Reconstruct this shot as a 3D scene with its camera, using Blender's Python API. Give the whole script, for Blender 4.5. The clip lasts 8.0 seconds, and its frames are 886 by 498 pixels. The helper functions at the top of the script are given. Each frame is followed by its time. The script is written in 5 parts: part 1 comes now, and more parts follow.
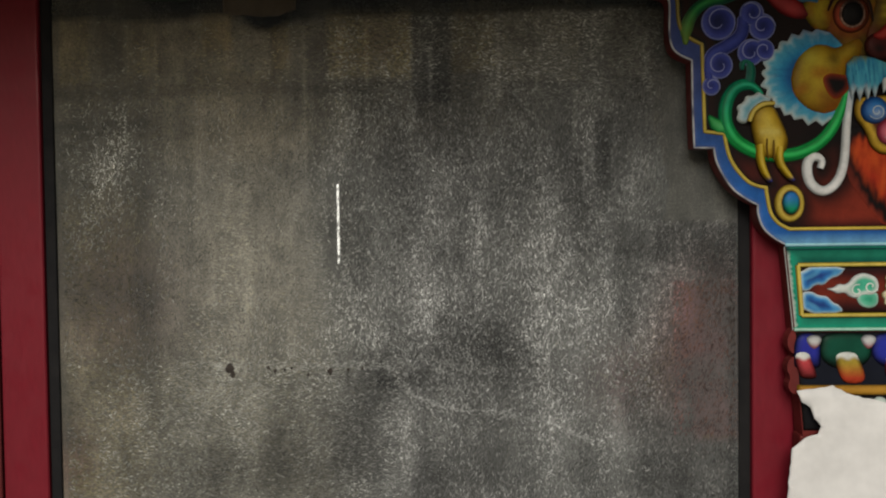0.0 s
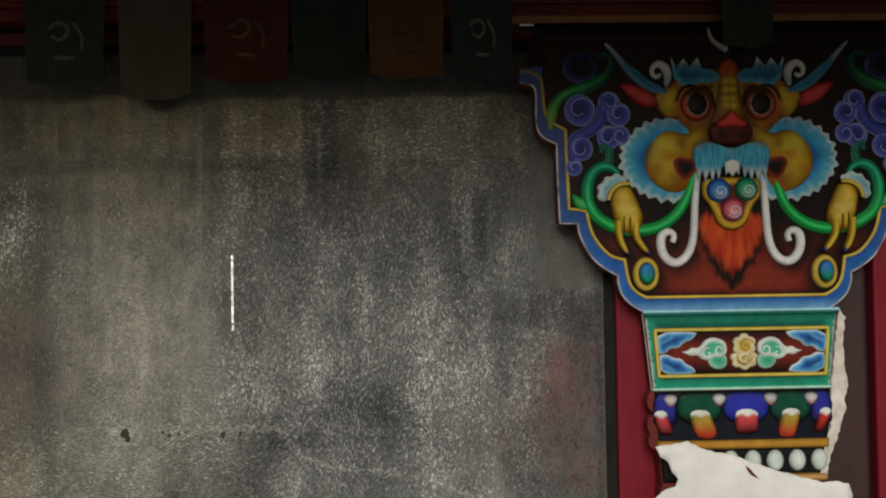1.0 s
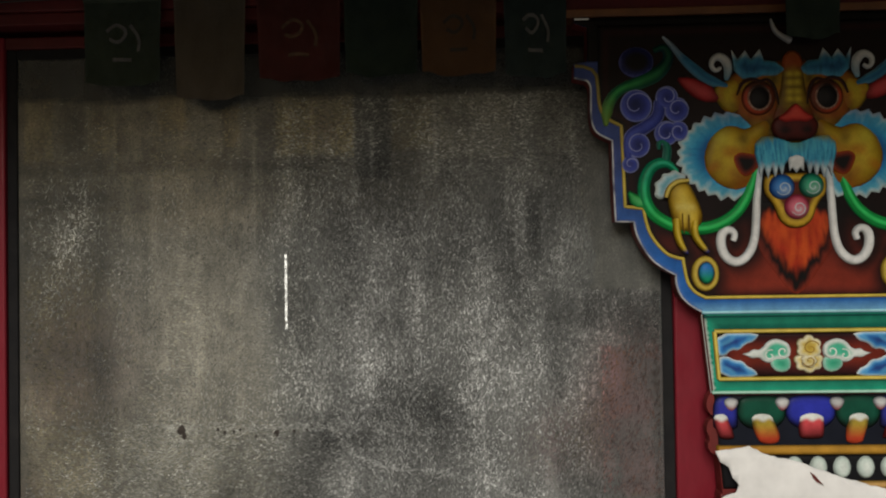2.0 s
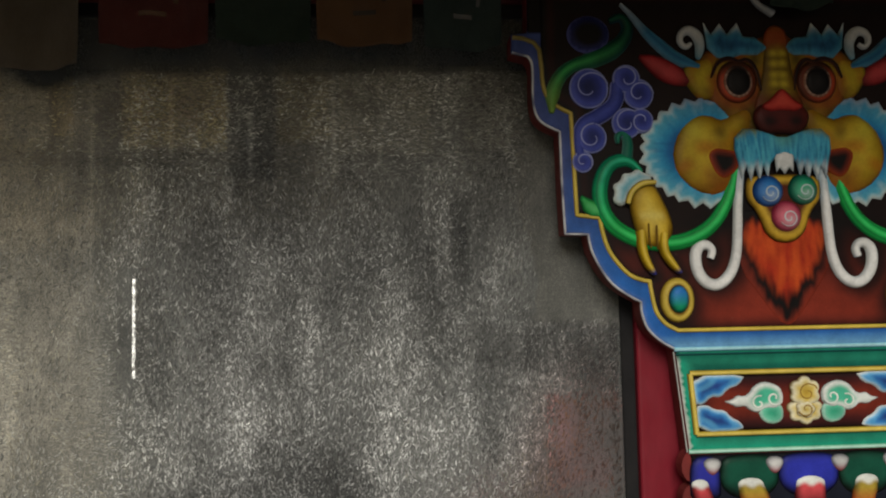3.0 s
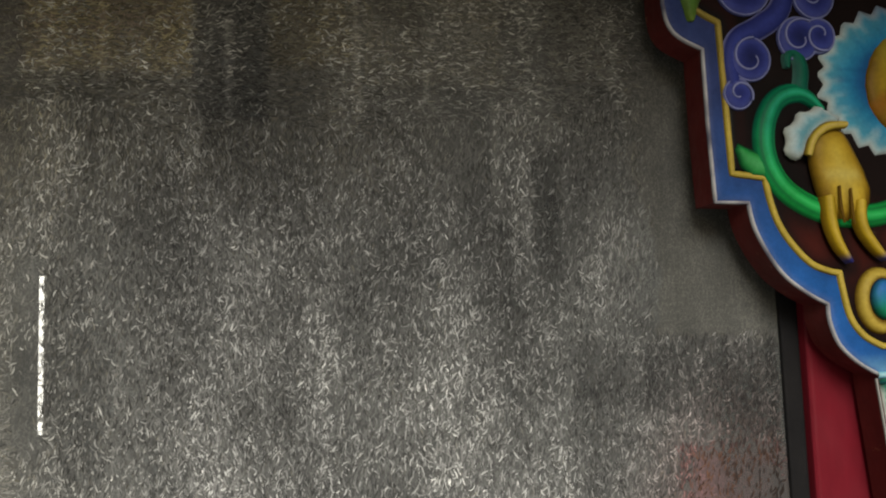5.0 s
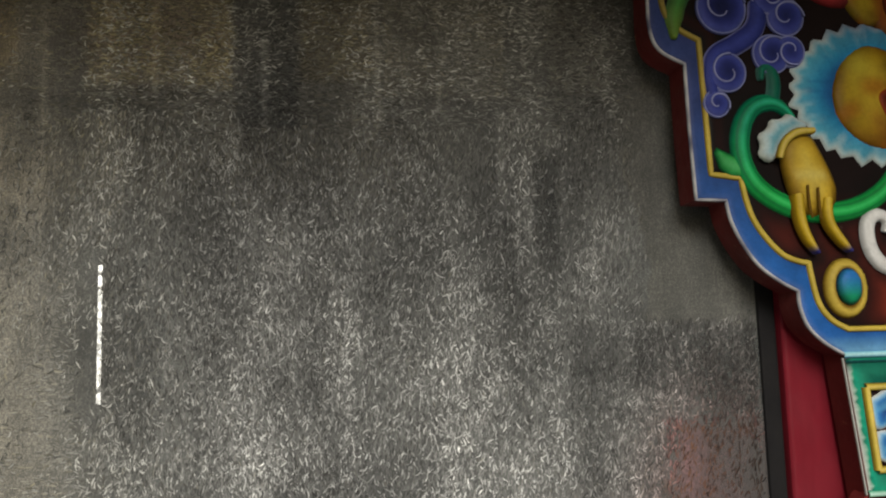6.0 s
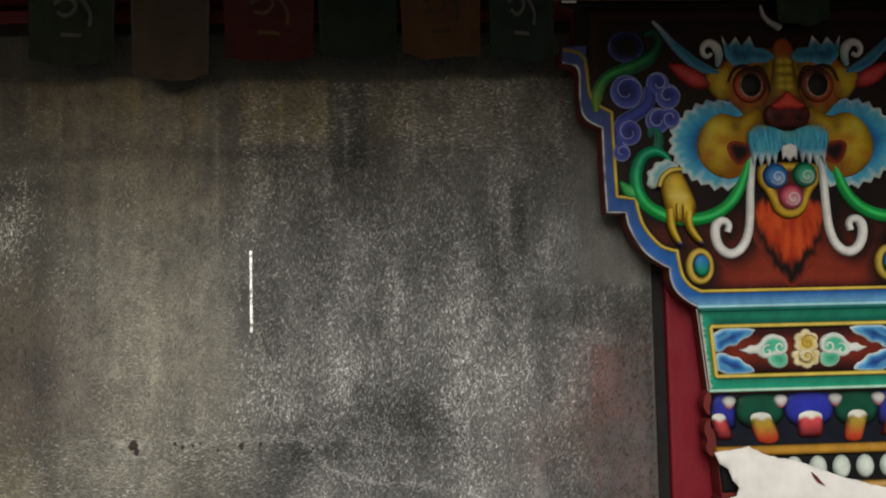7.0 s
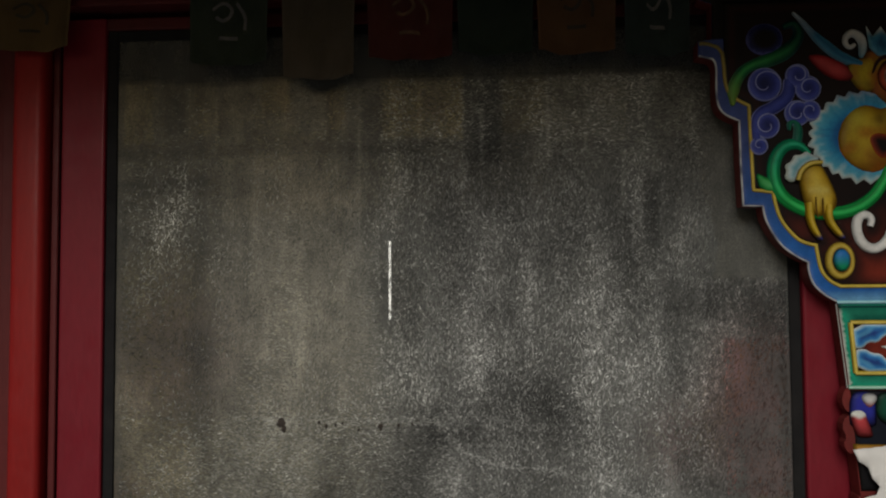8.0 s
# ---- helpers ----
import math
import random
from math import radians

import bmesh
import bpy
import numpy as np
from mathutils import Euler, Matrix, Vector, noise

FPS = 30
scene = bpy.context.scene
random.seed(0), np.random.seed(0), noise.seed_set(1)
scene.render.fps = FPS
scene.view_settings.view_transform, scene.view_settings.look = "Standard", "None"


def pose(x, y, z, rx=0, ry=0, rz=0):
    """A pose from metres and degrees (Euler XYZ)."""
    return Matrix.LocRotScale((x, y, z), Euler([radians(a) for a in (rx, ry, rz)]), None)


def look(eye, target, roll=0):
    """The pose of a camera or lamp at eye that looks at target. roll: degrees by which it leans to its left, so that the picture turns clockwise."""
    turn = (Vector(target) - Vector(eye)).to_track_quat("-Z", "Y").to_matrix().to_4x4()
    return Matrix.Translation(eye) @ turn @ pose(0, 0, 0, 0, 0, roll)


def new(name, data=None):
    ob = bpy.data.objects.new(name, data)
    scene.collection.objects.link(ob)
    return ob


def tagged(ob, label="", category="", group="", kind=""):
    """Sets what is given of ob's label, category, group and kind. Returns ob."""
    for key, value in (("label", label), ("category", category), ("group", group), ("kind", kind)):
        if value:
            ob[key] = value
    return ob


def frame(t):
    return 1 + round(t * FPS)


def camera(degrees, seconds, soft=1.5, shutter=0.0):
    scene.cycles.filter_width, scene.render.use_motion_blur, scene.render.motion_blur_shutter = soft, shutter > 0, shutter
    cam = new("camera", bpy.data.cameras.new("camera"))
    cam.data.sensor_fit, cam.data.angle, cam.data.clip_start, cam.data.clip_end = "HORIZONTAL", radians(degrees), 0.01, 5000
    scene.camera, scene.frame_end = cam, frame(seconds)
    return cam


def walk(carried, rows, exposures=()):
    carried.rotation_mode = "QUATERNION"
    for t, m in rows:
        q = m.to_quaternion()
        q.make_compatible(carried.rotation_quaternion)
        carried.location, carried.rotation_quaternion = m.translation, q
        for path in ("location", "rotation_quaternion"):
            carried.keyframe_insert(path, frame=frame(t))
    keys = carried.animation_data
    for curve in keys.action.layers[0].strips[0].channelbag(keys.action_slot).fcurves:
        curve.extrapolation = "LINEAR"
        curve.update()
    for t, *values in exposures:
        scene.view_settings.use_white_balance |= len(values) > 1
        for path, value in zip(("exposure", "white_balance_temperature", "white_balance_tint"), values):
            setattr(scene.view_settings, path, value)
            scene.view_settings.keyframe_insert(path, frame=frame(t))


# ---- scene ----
cam = camera(54.3, 8.0, soft=2.05)
PATH = [
    (0, (0.253, 0.095, 1.828), (0.165, 2.092, 1.769), -0.7),
    (0.5, (0.295, 0.041, 1.843), (0.254, 2.04, 1.903), 0.2),
    (1, (0.373, -0.028, 1.881), (0.426, 1.971, 1.923), -0.9),
    (1.5, (0.386, -0.079, 1.846), (0.335, 1.919, 1.92), -0.8),
    (1.7, (0.388, -0.067, 1.892), (0.283, 1.93, 1.912), -1.0),
    (2.8, (0.358, 0.319, 1.852), (0.465, 2.311, 1.985), -0.9),
    (3, (0.369, 0.42, 1.849), (0.515, 2.41, 1.992), -1.2),
    (3.5, (0.371, 0.64, 1.848), (0.576, 2.623, 2.005), -1.0),
    (4, (0.301, 0.833, 1.821), (0.567, 2.807, 1.996), -1.4),
    (4.5, (0.24, 0.947, 1.846), (0.582, 2.91, 2.02), -1.9),
    (5, (0.24, 0.943, 1.837), (0.538, 2.911, 2.035), -1.9),
    (6.3, (0.232, 0.688, 1.794), (0.444, 2.663, 2.029), -1.4),
    (6.5, (0.271, 0.514, 1.828), (0.378, 2.506, 1.971), -1.0),
    (7, (0.254, 0.118, 1.805), (0.359, 2.112, 1.921), -1.3),
    (7.5, (0.251, 0.078, 1.784), (0.205, 2.073, 1.913), -0.5),
    (8, (0.196, 0.064, 1.801), (0.056, 2.057, 1.903), -0.4),
]
walk(cam, [(t, look(eye, target, roll)) for t, eye, target, roll in PATH],
     exposures=[(0, -0.12), (0.5, -0.1), (1.0, -0.1), (1.5, -0.1), (3.0, 0.1), (4.5, 0.2), (5.0, 0.25), (6.5, 0.3), (7.0, 0.02), (7.5, -0.45), (8.0, -0.58)])


# ---- world, sun, exposure ----
world = bpy.data.worlds.new("overcast_sky")
scene.world = world
world.use_nodes = True
wn = world.node_tree.nodes
sky = wn.new("ShaderNodeTexSky")
sky.sky_type, sky.sun_disc = "NISHITA", False
sky.sun_elevation, sky.sun_rotation = radians(26), radians(188)
sky.air_density, sky.dust_density = 1.4, 3.0
wn["Background"].inputs["Strength"].default_value = 0.042
world.node_tree.links.new(sky.outputs["Color"], wn["Background"].inputs["Color"])
sun = new("sun", bpy.data.lights.new("sun", "SUN"))
sun.data.energy, sun.data.angle, sun.data.color = 2.55, radians(28), (1.0, 0.975, 0.93)
sun.matrix_world = look((-0.9, -6.0, 5.7), (0.3, 1.9, 1.8))


# ---- materials ----
def blank(name, rough=0.5, metal=0.0):
    m = bpy.data.materials.new(name)
    m.use_nodes = True
    b = m.node_tree.nodes["Principled BSDF"]
    b.inputs["Roughness"].default_value, b.inputs["Metallic"].default_value = rough, metal
    return m, m.node_tree, b


def add(nt, kind, **props):
    n = nt.nodes.new("ShaderNode" + kind)
    for k, v in props.items():
        n.inputs[k].default_value = v
    return n


def coords(nt, stretch=(1, 1, 1)):
    g = nt.nodes.new("ShaderNodeTexCoord")
    m = nt.nodes.new("ShaderNodeMapping")
    m.inputs["Scale"].default_value = stretch
    nt.links.new(g.outputs["Object"], m.inputs["Vector"])
    return m.outputs["Vector"]


def noise_of(nt, scale, detail=4.0, stretch=(1, 1, 1), rough=0.55):
    n = add(nt, "TexNoise", Scale=scale, Detail=detail, Roughness=rough)
    nt.links.new(coords(nt, stretch), n.inputs["Vector"])
    return n.outputs["Fac"]


def ramp(nt, fac, stops):
    r = nt.nodes.new("ShaderNodeValToRGB")
    e = r.color_ramp.elements
    while len(e) < len(stops):
        e.new(0.5)
    for el, (p, c) in zip(e, stops):
        el.position, el.color = p, (*c, 1) if len(c) == 3 else c
    nt.links.new(fac, r.inputs["Fac"])
    return r.outputs["Color"]


def grey(*stops):
    return [(p, (v, v, v)) for p, v in stops]


def mix(nt, a, b, fac, mode="MIX"):
    m = nt.nodes.new("ShaderNodeMix")
    m.data_type, m.blend_type = "RGBA", mode
    for sock, v in ((m.inputs[6], a), (m.inputs[7], b), (m.inputs[0], fac)):
        if isinstance(v, bpy.types.NodeSocket):
            nt.links.new(v, sock)
        else:
            sock.default_value = v if isinstance(v, (int, float)) else (*v, 1)
    return m.outputs[2]


def bump(nt, b, height, strength=0.3, dist=0.002):
    n = add(nt, "Bump", Strength=strength, Distance=dist)
    nt.links.new(height, n.inputs["Height"])
    nt.links.new(n.outputs["Normal"], b.inputs["Normal"])


def worn(name, col, dark, rough=0.45, scale=6.0, stretch=(1, 1, 1), grain=160.0, bumpy=0.15, speck=None):
    """Colour that drifts between two tones at a large and a fine scale, with fine relief."""
    m, nt, b = blank(name, rough)
    big = ramp(nt, noise_of(nt, scale, 5, stretch), grey((0.3, 0), (0.72, 1)))
    fine = noise_of(nt, grain, 3, stretch)
    c = mix(nt, col, dark, big)
    c = mix(nt, c, ramp(nt, fine, grey((0.25, 0.72), (0.75, 1.0))), 0.6, "MULTIPLY")
    if speck:
        c = mix(nt, c, speck, ramp(nt, noise_of(nt, 70, 6), grey((0.66, 0), (0.72, 0.8))))
    nt.links.new(c, b.inputs["Base Color"])
    r = ramp(nt, noise_of(nt, 25, 4), grey((0.3, rough - 0.1), (0.7, rough + 0.15)))
    nt.links.new(r, b.inputs["Roughness"])
    bump(nt, b, fine, bumpy)
    return m


def paint_material():
    """Airbrushed enamel: the colour of each brush layer is stored on the mesh, with wear and brush mottling over it."""
    m, nt, b = blank("airbrushed_enamel", 0.45)
    b.inputs["Specular IOR Level"].default_value = 0.09
    a = nt.nodes.new("ShaderNodeVertexColor")
    a.layer_name = "paint"
    c = mix(nt, a.outputs["Color"], ramp(nt, noise_of(nt, 30, 6), grey((0.25, 0.52), (0.7, 0.92))), 0.8, "MULTIPLY")
    c = mix(nt, c, ramp(nt, noise_of(nt, 260, 3), grey((0.3, 0.8), (0.7, 1.0))), 0.7, "MULTIPLY")
    c = mix(nt, c, (0.16, 0.11, 0.08), ramp(nt, noise_of(nt, 55, 8, (1, 1, 1), 0.7), grey((0.68, 0), (0.76, 0.35))))
    nt.links.new(c, b.inputs["Base Color"])
    bump(nt, b, noise_of(nt, 140, 4), 0.18, 0.0015)
    return m


PAINT = paint_material()
RED = worn("red_gloss_paint", (0.195, 0.013, 0.024), (0.15, 0.010, 0.018), 0.42, 3.0, (1, 1, 0.25), 120)
# warmer red, brightened in colour where the rounded moulding faces the light
RED_WARM = worn("lit_orange_red_paint", (0.30, 0.017, 0.014), (0.22, 0.012, 0.012), 0.4, 3.0, (1, 1, 0.25), 120)
RED_DARK = worn("dark_red_paint", (0.11, 0.016, 0.017), (0.07, 0.013, 0.013), 0.5, 5.0, (1, 1, 0.3), 90)
WOOD_EDGE = worn("red_brown_wood_edge", (0.15, 0.020, 0.018), (0.09, 0.016, 0.014), 0.5, 12, (1, 1, 1), 90, 0.3, (0.22, 0.09, 0.05))
RUBBER = worn("black_sealant", (0.010, 0.010, 0.011), (0.016, 0.015, 0.015), 0.8, 20)
RUBBER.node_tree.nodes["Principled BSDF"].inputs["Specular IOR Level"].default_value = 0.15
WHITE = worn("white_paper", (0.74, 0.73, 0.71), (0.67, 0.66, 0.635), 0.75, 5, (1, 1, 1), 24, 0.08)
CHIPPED = worn("chipped_white_plaster", (0.70, 0.66, 0.60), (0.42, 0.36, 0.31), 0.8, 30, (1, 1, 1), 110, 0.5)
OCHRE = worn("ochre_paint", (0.20, 0.075, 0.02), (0.12, 0.045, 0.015), 0.5, 20)
for _m in (RED, RED_WARM, RED_DARK, WOOD_EDGE):
    _m.node_tree.nodes["Principled BSDF"].inputs["Specular IOR Level"].default_value = 0.18
SHAFT = worn("red_black_paint", (0.040, 0.010, 0.010), (0.022, 0.008, 0.008), 0.6, 5.0, (1, 1, 0.3), 90)
STONE = worn("grey_paving", (0.33, 0.325, 0.31), (0.25, 0.245, 0.23), 0.85, 2.0, (1, 1, 1), 40, 0.4)
PLASTER = worn("plain_dark_plaster", (0.10, 0.09, 0.08), (0.06, 0.055, 0.05), 0.9, 3.0, (1, 1, 1), 60, 0.3)
TIMBER = worn("dark_stained_timber", (0.035, 0.02, 0.015), (0.02, 0.012, 0.01), 0.6, 5, (1, 0.3, 1), 80, 0.3)


def cloth(name, col):
    return worn(name, col, tuple(c * 0.6 for c in col), 0.9, 14, (1, 1, 0.5), 400, 0.4)


def dusty_glass():
    """Window glass under a film of dust: clear where it was wiped, milky where the dust lies thick. The film's tone,
    with reflections painted in, is stored on the pane.
    """
    m, nt, b = blank("dusty_glass", 0.38)
    out = nt.nodes["Material Output"]
    b.inputs["Base Color"].default_value = (0.9, 0.95, 0.9, 1)
    b.inputs["Alpha"].default_value = 0.2
    film = add(nt, "BsdfDiffuse", Roughness=0.6)
    a = nt.nodes.new("ShaderNodeVertexColor")
    a.layer_name = "film"
    tone = a.outputs["Color"]
    smear = ramp(nt, noise_of(nt, 10, 6, (1.8, 1, 0.2), 0.65), grey((0.3, 0.50), (0.72, 1.3)))
    tone = mix(nt, tone, smear, 0.85, "MULTIPLY")
    blot = ramp(nt, noise_of(nt, 22, 6, (1, 1, 0.7), 0.65), grey((0.3, 0.5), (0.7, 1.3)))
    tone = mix(nt, tone, blot, 0.9, "MULTIPLY")
    worm = noise_of(nt, 150, 2.5, (1.3, 1, 0.7), 0.6)
    fleck = ramp(nt, worm, grey((0.45, 0.0), (0.50, 1.0), (0.55, 0.0)))
    pale = mix(nt, tone, (2.3, 2.3, 2.2), 1.0, "MULTIPLY")
    tone = mix(nt, tone, pale, mix(nt, fleck, (0.6, 0.6, 0.6), 1.0, "MULTIPLY"))
    grit = ramp(nt, noise_of(nt, 480, 3), grey((0.3, 0.45), (0.7, 1.35)))
    tone = mix(nt, tone, grit, 0.9, "MULTIPLY")
    nt.links.new(tone, film.inputs["Color"])
    fac = ramp(nt, noise_of(nt, 2.2, 6, (1, 1, 0.8), 0.6), grey((0.25, 0.66), (0.7, 0.86)))
    mx = nt.nodes.new("ShaderNodeMixShader")
    nt.links.new(fac, mx.inputs[0])
    nt.links.new(b.outputs[0], mx.inputs[1])
    nt.links.new(film.outputs[0], mx.inputs[2])
    nt.links.new(mx.outputs[0], out.inputs["Surface"])
    return m


GLASS = dusty_glass()
CLEAR, _nt, _b = blank("clear_glass", 0.3)
_b.inputs["Alpha"].default_value = 0.06


def fibre_material():
    m, nt, b = blank("pale_dust_fibre", 0.9)
    a = nt.nodes.new("ShaderNodeVertexColor")
    a.layer_name = "film"
    c = mix(nt, a.outputs["Color"], ramp(nt, noise_of(nt, 9, 5, (1.3, 1, 0.6), 0.6), grey((0.32, 0.45), (0.68, 1.3))), 1.0, "MULTIPLY")
    nt.links.new(c, b.inputs["Base Color"])
    return m


FLECK = fibre_material()


def glow(name, col, power):
    m, nt, b = blank(name)
    c = mix(nt, col, ramp(nt, noise_of(nt, 90, 2, (0.01, 0.01, 1)), grey((0.38, 0.15), (0.5, 1.0))), 1.0, "MULTIPLY")
    nt.links.new(c, b.inputs["Emission Color"])
    b.inputs["Emission Strength"].default_value = power
    return m


# ---- mesh helpers ----
def link(name, bm, mat, parent=None, label="", smooth=False):
    me = bpy.data.meshes.new(name)
    bm.to_mesh(me)
    bm.free()
    me.materials.append(mat)
    if smooth:
        me.shade_smooth()
    ob = new(name, me)
    ob.parent = parent
    if label:
        ob["label"] = label
    return ob


def part(name, bm, mat, parent, label="", smooth=False):
    return link(name, bm, mat, parent, label, smooth)


def box(x0, x1, y0, y1, z0, z1, bevel=0.003, segs=2):
    bm = bmesh.new()
    bmesh.ops.create_cube(bm, size=1)
    for v in bm.verts:
        v.co = Vector((x0 + (v.co.x + 0.5) * (x1 - x0), y0 + (v.co.y + 0.5) * (y1 - y0), z0 + (v.co.z + 0.5) * (z1 - z0)))
    if bevel:
        bmesh.ops.bevel(bm, geom=bm.edges[:], offset=bevel, segments=segs, affect="EDGES", profile=0.6)
    return bm


def empty(name, at):
    ob = new(name)
    ob.location = at
    ob.empty_display_size = 0.05
    return ob


# ---- setting ----
X0, X1, TOP = -0.650, 0.782, 2.362          # the pane's left and right edges and its top
ground = link("ground", box(-60, 60, -80, 30, -0.3, 0.0, 0), STONE)
tagged(ground, "grey stone paving in front of the temple wall", "ground", kind="structure")
wall = link("wall_left", box(-3.5, -0.905, 1.90, 2.15, 0, 3.4, 0), RED_DARK)
tagged(wall, "dark red painted wall beside the glazed bay", "wall", kind="structure")
wall = link("wall_right", box(1.42, 4.5, 1.91, 2.15, 0, 3.4, 0), RED_DARK)
tagged(wall, "dark red painted wall beside the column", "wall", kind="structure")
wall = link("wall_below", box(-0.905, 1.40, 1.93, 2.15, 0, 0.72, 0), RED_DARK)
tagged(wall, "dark red painted wall under the glazed bay", "wall", kind="structure")
wall = link("wall_above", box(-0.905, 1.40, 1.93, 2.15, 2.46, 3.4, 0), RED_DARK)
tagged(wall, "dark red painted wall above the glazed bay", "wall", kind="structure")
for nm, a in (("room_back", (-1.1, 1.6, 3.2, 3.3, 0, 3.4)), ("room_side", (-1.2, -1.1, 2.15, 3.3, 0, 3.4)), ("room_side", (1.6, 1.7, 2.15, 3.3, 0, 3.4)), ("room_ceiling", (-1.1, 1.6, 2.15, 3.2, 3.0, 3.1))):
    tagged(link(nm, box(*a, 0), PLASTER), "dark unlit plaster inside the glazed bay", "wall", kind="structure")
# unseen overhang, sized by the shade it throws on the upper wall
eave = link("eave_soffit", box(-3.5, 4.5, 0.75, 1.93, 2.53, 2.70, 0.004), TIMBER)
tagged(eave, "dark timber eave that overhangs the wall", "eave", kind="structure")


def lintel():
    ob = empty("lintel_beam", (0.3, 1.86, 2.41))
    part("beam", box(-3.2, 4.0, -0.02, 0.065, 0.045, 0.118, 0.004), RED_DARK, ob)
    part("stripe", box(0.22, 4.0, -0.026, 0.06, -0.002, 0.016, 0.003), OCHRE, ob, "ochre painted stripe")
    part("cove", box(-3.2, 4.0, -0.012, 0.06, 0.017, 0.044, 0.004), RED_DARK, ob)
    tagged(ob, "dark red lintel beam with an ochre painted stripe", "beam", kind="structure")


lintel()


def blob(x, z, cx, cz, rx, rz):
    return math.exp(-((x - cx) / rx) ** 2 - ((z - cz) / rz) ** 2)


def ease(a, b, v):
    k = max(0.0, min(1.0, (v - a) / (b - a)))
    return k * k * (3 - 2 * k)


def square(x, z, x0, x1, z0, z1, soft=0.006):
    return ease(x0 - soft, x0 + soft, x) * ease(x1 + soft, x1 - soft, x) * ease(z0 - soft, z0 + soft, z) * ease(z1 + soft, z1 - soft, z)


# flag reflections painted into the film along the top: left, right, bottom, brightness, warmth
FLAG_REFLECTIONS = ((-0.635, -0.575, 2.14, 0.040, 0.8), (-0.545, -0.50, 2.16, -0.020, 0.0), (-0.49, -0.43, 2.15, 0.025, 0.3), (-0.40, -0.345, 2.13, 0.020, -0.3), (-0.325, -0.268, 2.19, 0.022, 1.0), (-0.255, -0.187, 2.15, 0.026, -0.5),
         (-0.180, -0.145, 2.165, 0.014, 1.0), (-0.066, 0.108, 2.136, 0.046, 1.2), (0.112, 0.190, 2.087, -0.030, -0.9), (0.196, 0.285, 2.15, 0.022, 0.9), (0.300, 0.455, 2.12, 0.036, 0.4), (0.52, 0.60, 2.13, 0.026, 0.3))


def dust_top(x):
    """Height at which the dust ends below the clean dark strip at the head of the pane."""
    return 2.262 + 0.012 * noise.noise(Vector((x * 6.0, 3.0, 0.0))) - 0.035 * ease(-0.12, -0.20, x) * ease(-0.26, -0.20, x)


def film_tone(x, z):
    """Colour of the dirt film at a place on the pane: wiped patches, runs, stains and painted-in reflections."""
    n1 = noise.noise(Vector((x * 2.3, z * 1.7, 0.3)))
    n2 = noise.noise(Vector((x * 7.0, z * 3.0, 5.3)))
    n3 = noise.noise(Vector((x * 14.0, z * 6.0, 2.1)))
    n4 = noise.noise(Vector((x * 5.0, z * 26.0, 7.7)))
    left = ease(0.02 + 0.10 * (1.75 - z), -0.16 + 0.10 * (1.75 - z), x)
    v = 0.076 + 0.032 * n1 + 0.036 * n2 + 0.036 * n3 + 0.030 * left
    for cx, z0, z1 in ((0.37, 2.10, 2.25), (0.292, 2.08, 2.265), (0.149, 2.07, 2.20), (0.017, 2.12, 2.26), (-0.115, 1.94, 2.25), (-0.43, 2.10, 2.24), (0.45, 1.98, 2.10)):
        if z0 < z < z1:
            v += 0.080 * math.exp(-((x - cx) / 0.004) ** 2)
    v += 0.115 * blob(x, z, -0.24, 1.74, 0.12, 0.19) + 0.028 * blob(x, z, -0.20, 1.95, 0.14, 0.10) + 0.046 * blob(x, z, 0.15, 1.70, 0.13, 0.13) + 0.034 * blob(x, z, 0.50, 1.60, 0.10, 0.20)
    v += 0.030 * blob(x, z, -0.02, 1.62, 0.12, 0.12) + 0.046 * blob(x, z, -0.40, 1.45, 0.22, 0.07) + 0.030 * blob(x, z, 0.22, 1.38, 0.30, 0.05)
    # wiped darker places
    u, w = (x - 0.30) * 0.78 - (z - 1.55) * 0.62, (x - 0.30) * 0.62 + (z - 1.55) * 0.78
    v -= 0.038 * math.exp(-(u / 0.15) ** 2 - (w / 0.06) ** 2) + 0.030 * blob(x, z, 0.06, 1.49, 0.07, 0.05)
    v -= 0.052 * ease(0.485, 0.495, x + 0.004 * n3) * ease(0.530, 0.516, x) * ease(1.80, 1.93, z) * ease(2.06, 2.03, z)
    v -= 0.026 * blob(x, z, 0.25, 1.98, 0.07, 0.09) + 0.020 * blob(x, z, 0.36, 1.90, 0.05, 0.10)
    v += 0.036 * ease(-0.47, -0.36, x) * ease(-0.02, -0.14, x) * ease(1.50, 1.62, z) + 0.045 * blob(x, z, -0.33, 1.53, 0.10, 0.07) - 0.045 * ease(-0.44, -0.54, x) * ease(1.58, 1.68, z) * ease(2.10, 2.0, z) - 0.042 * blob(x, z, 0.09, 1.56, 0.09, 0.08) - 0.022 * blob(x, z, -0.04, 1.79, 0.05, 0.12) + 0.018 * ease(0.12, 0.0, x) * ease(1.88, 1.98, z)
    # flat dark bands: the lintel's reflection put into the film tone
    v -= 0.034 * ease(0.05, -0.05, x) * math.exp(-((z - 2.112 - 0.006 * n2) / 0.013) ** 2) + 0.036 * ease(-0.40, -0.46, x) * math.exp(-((z - 2.045) / 0.015) ** 2)
    v -= 0.030 * square(x, z, -0.49, -0.37, 1.86, 2.09, 0.03) + 0.030 * blob(x, z, -0.50, 1.68, 0.11, 0.10) + 0.020 * ease(-0.58, -0.64, x)
    v -= 0.040 * blob(x, z, -0.06, 1.325, 0.16, 0.06) + 0.036 * blob(x, z, -0.30, 1.31, 0.07, 0.05) + 0.03 * blob(x, z, 0.56, 1.33, 0.10, 0.07)
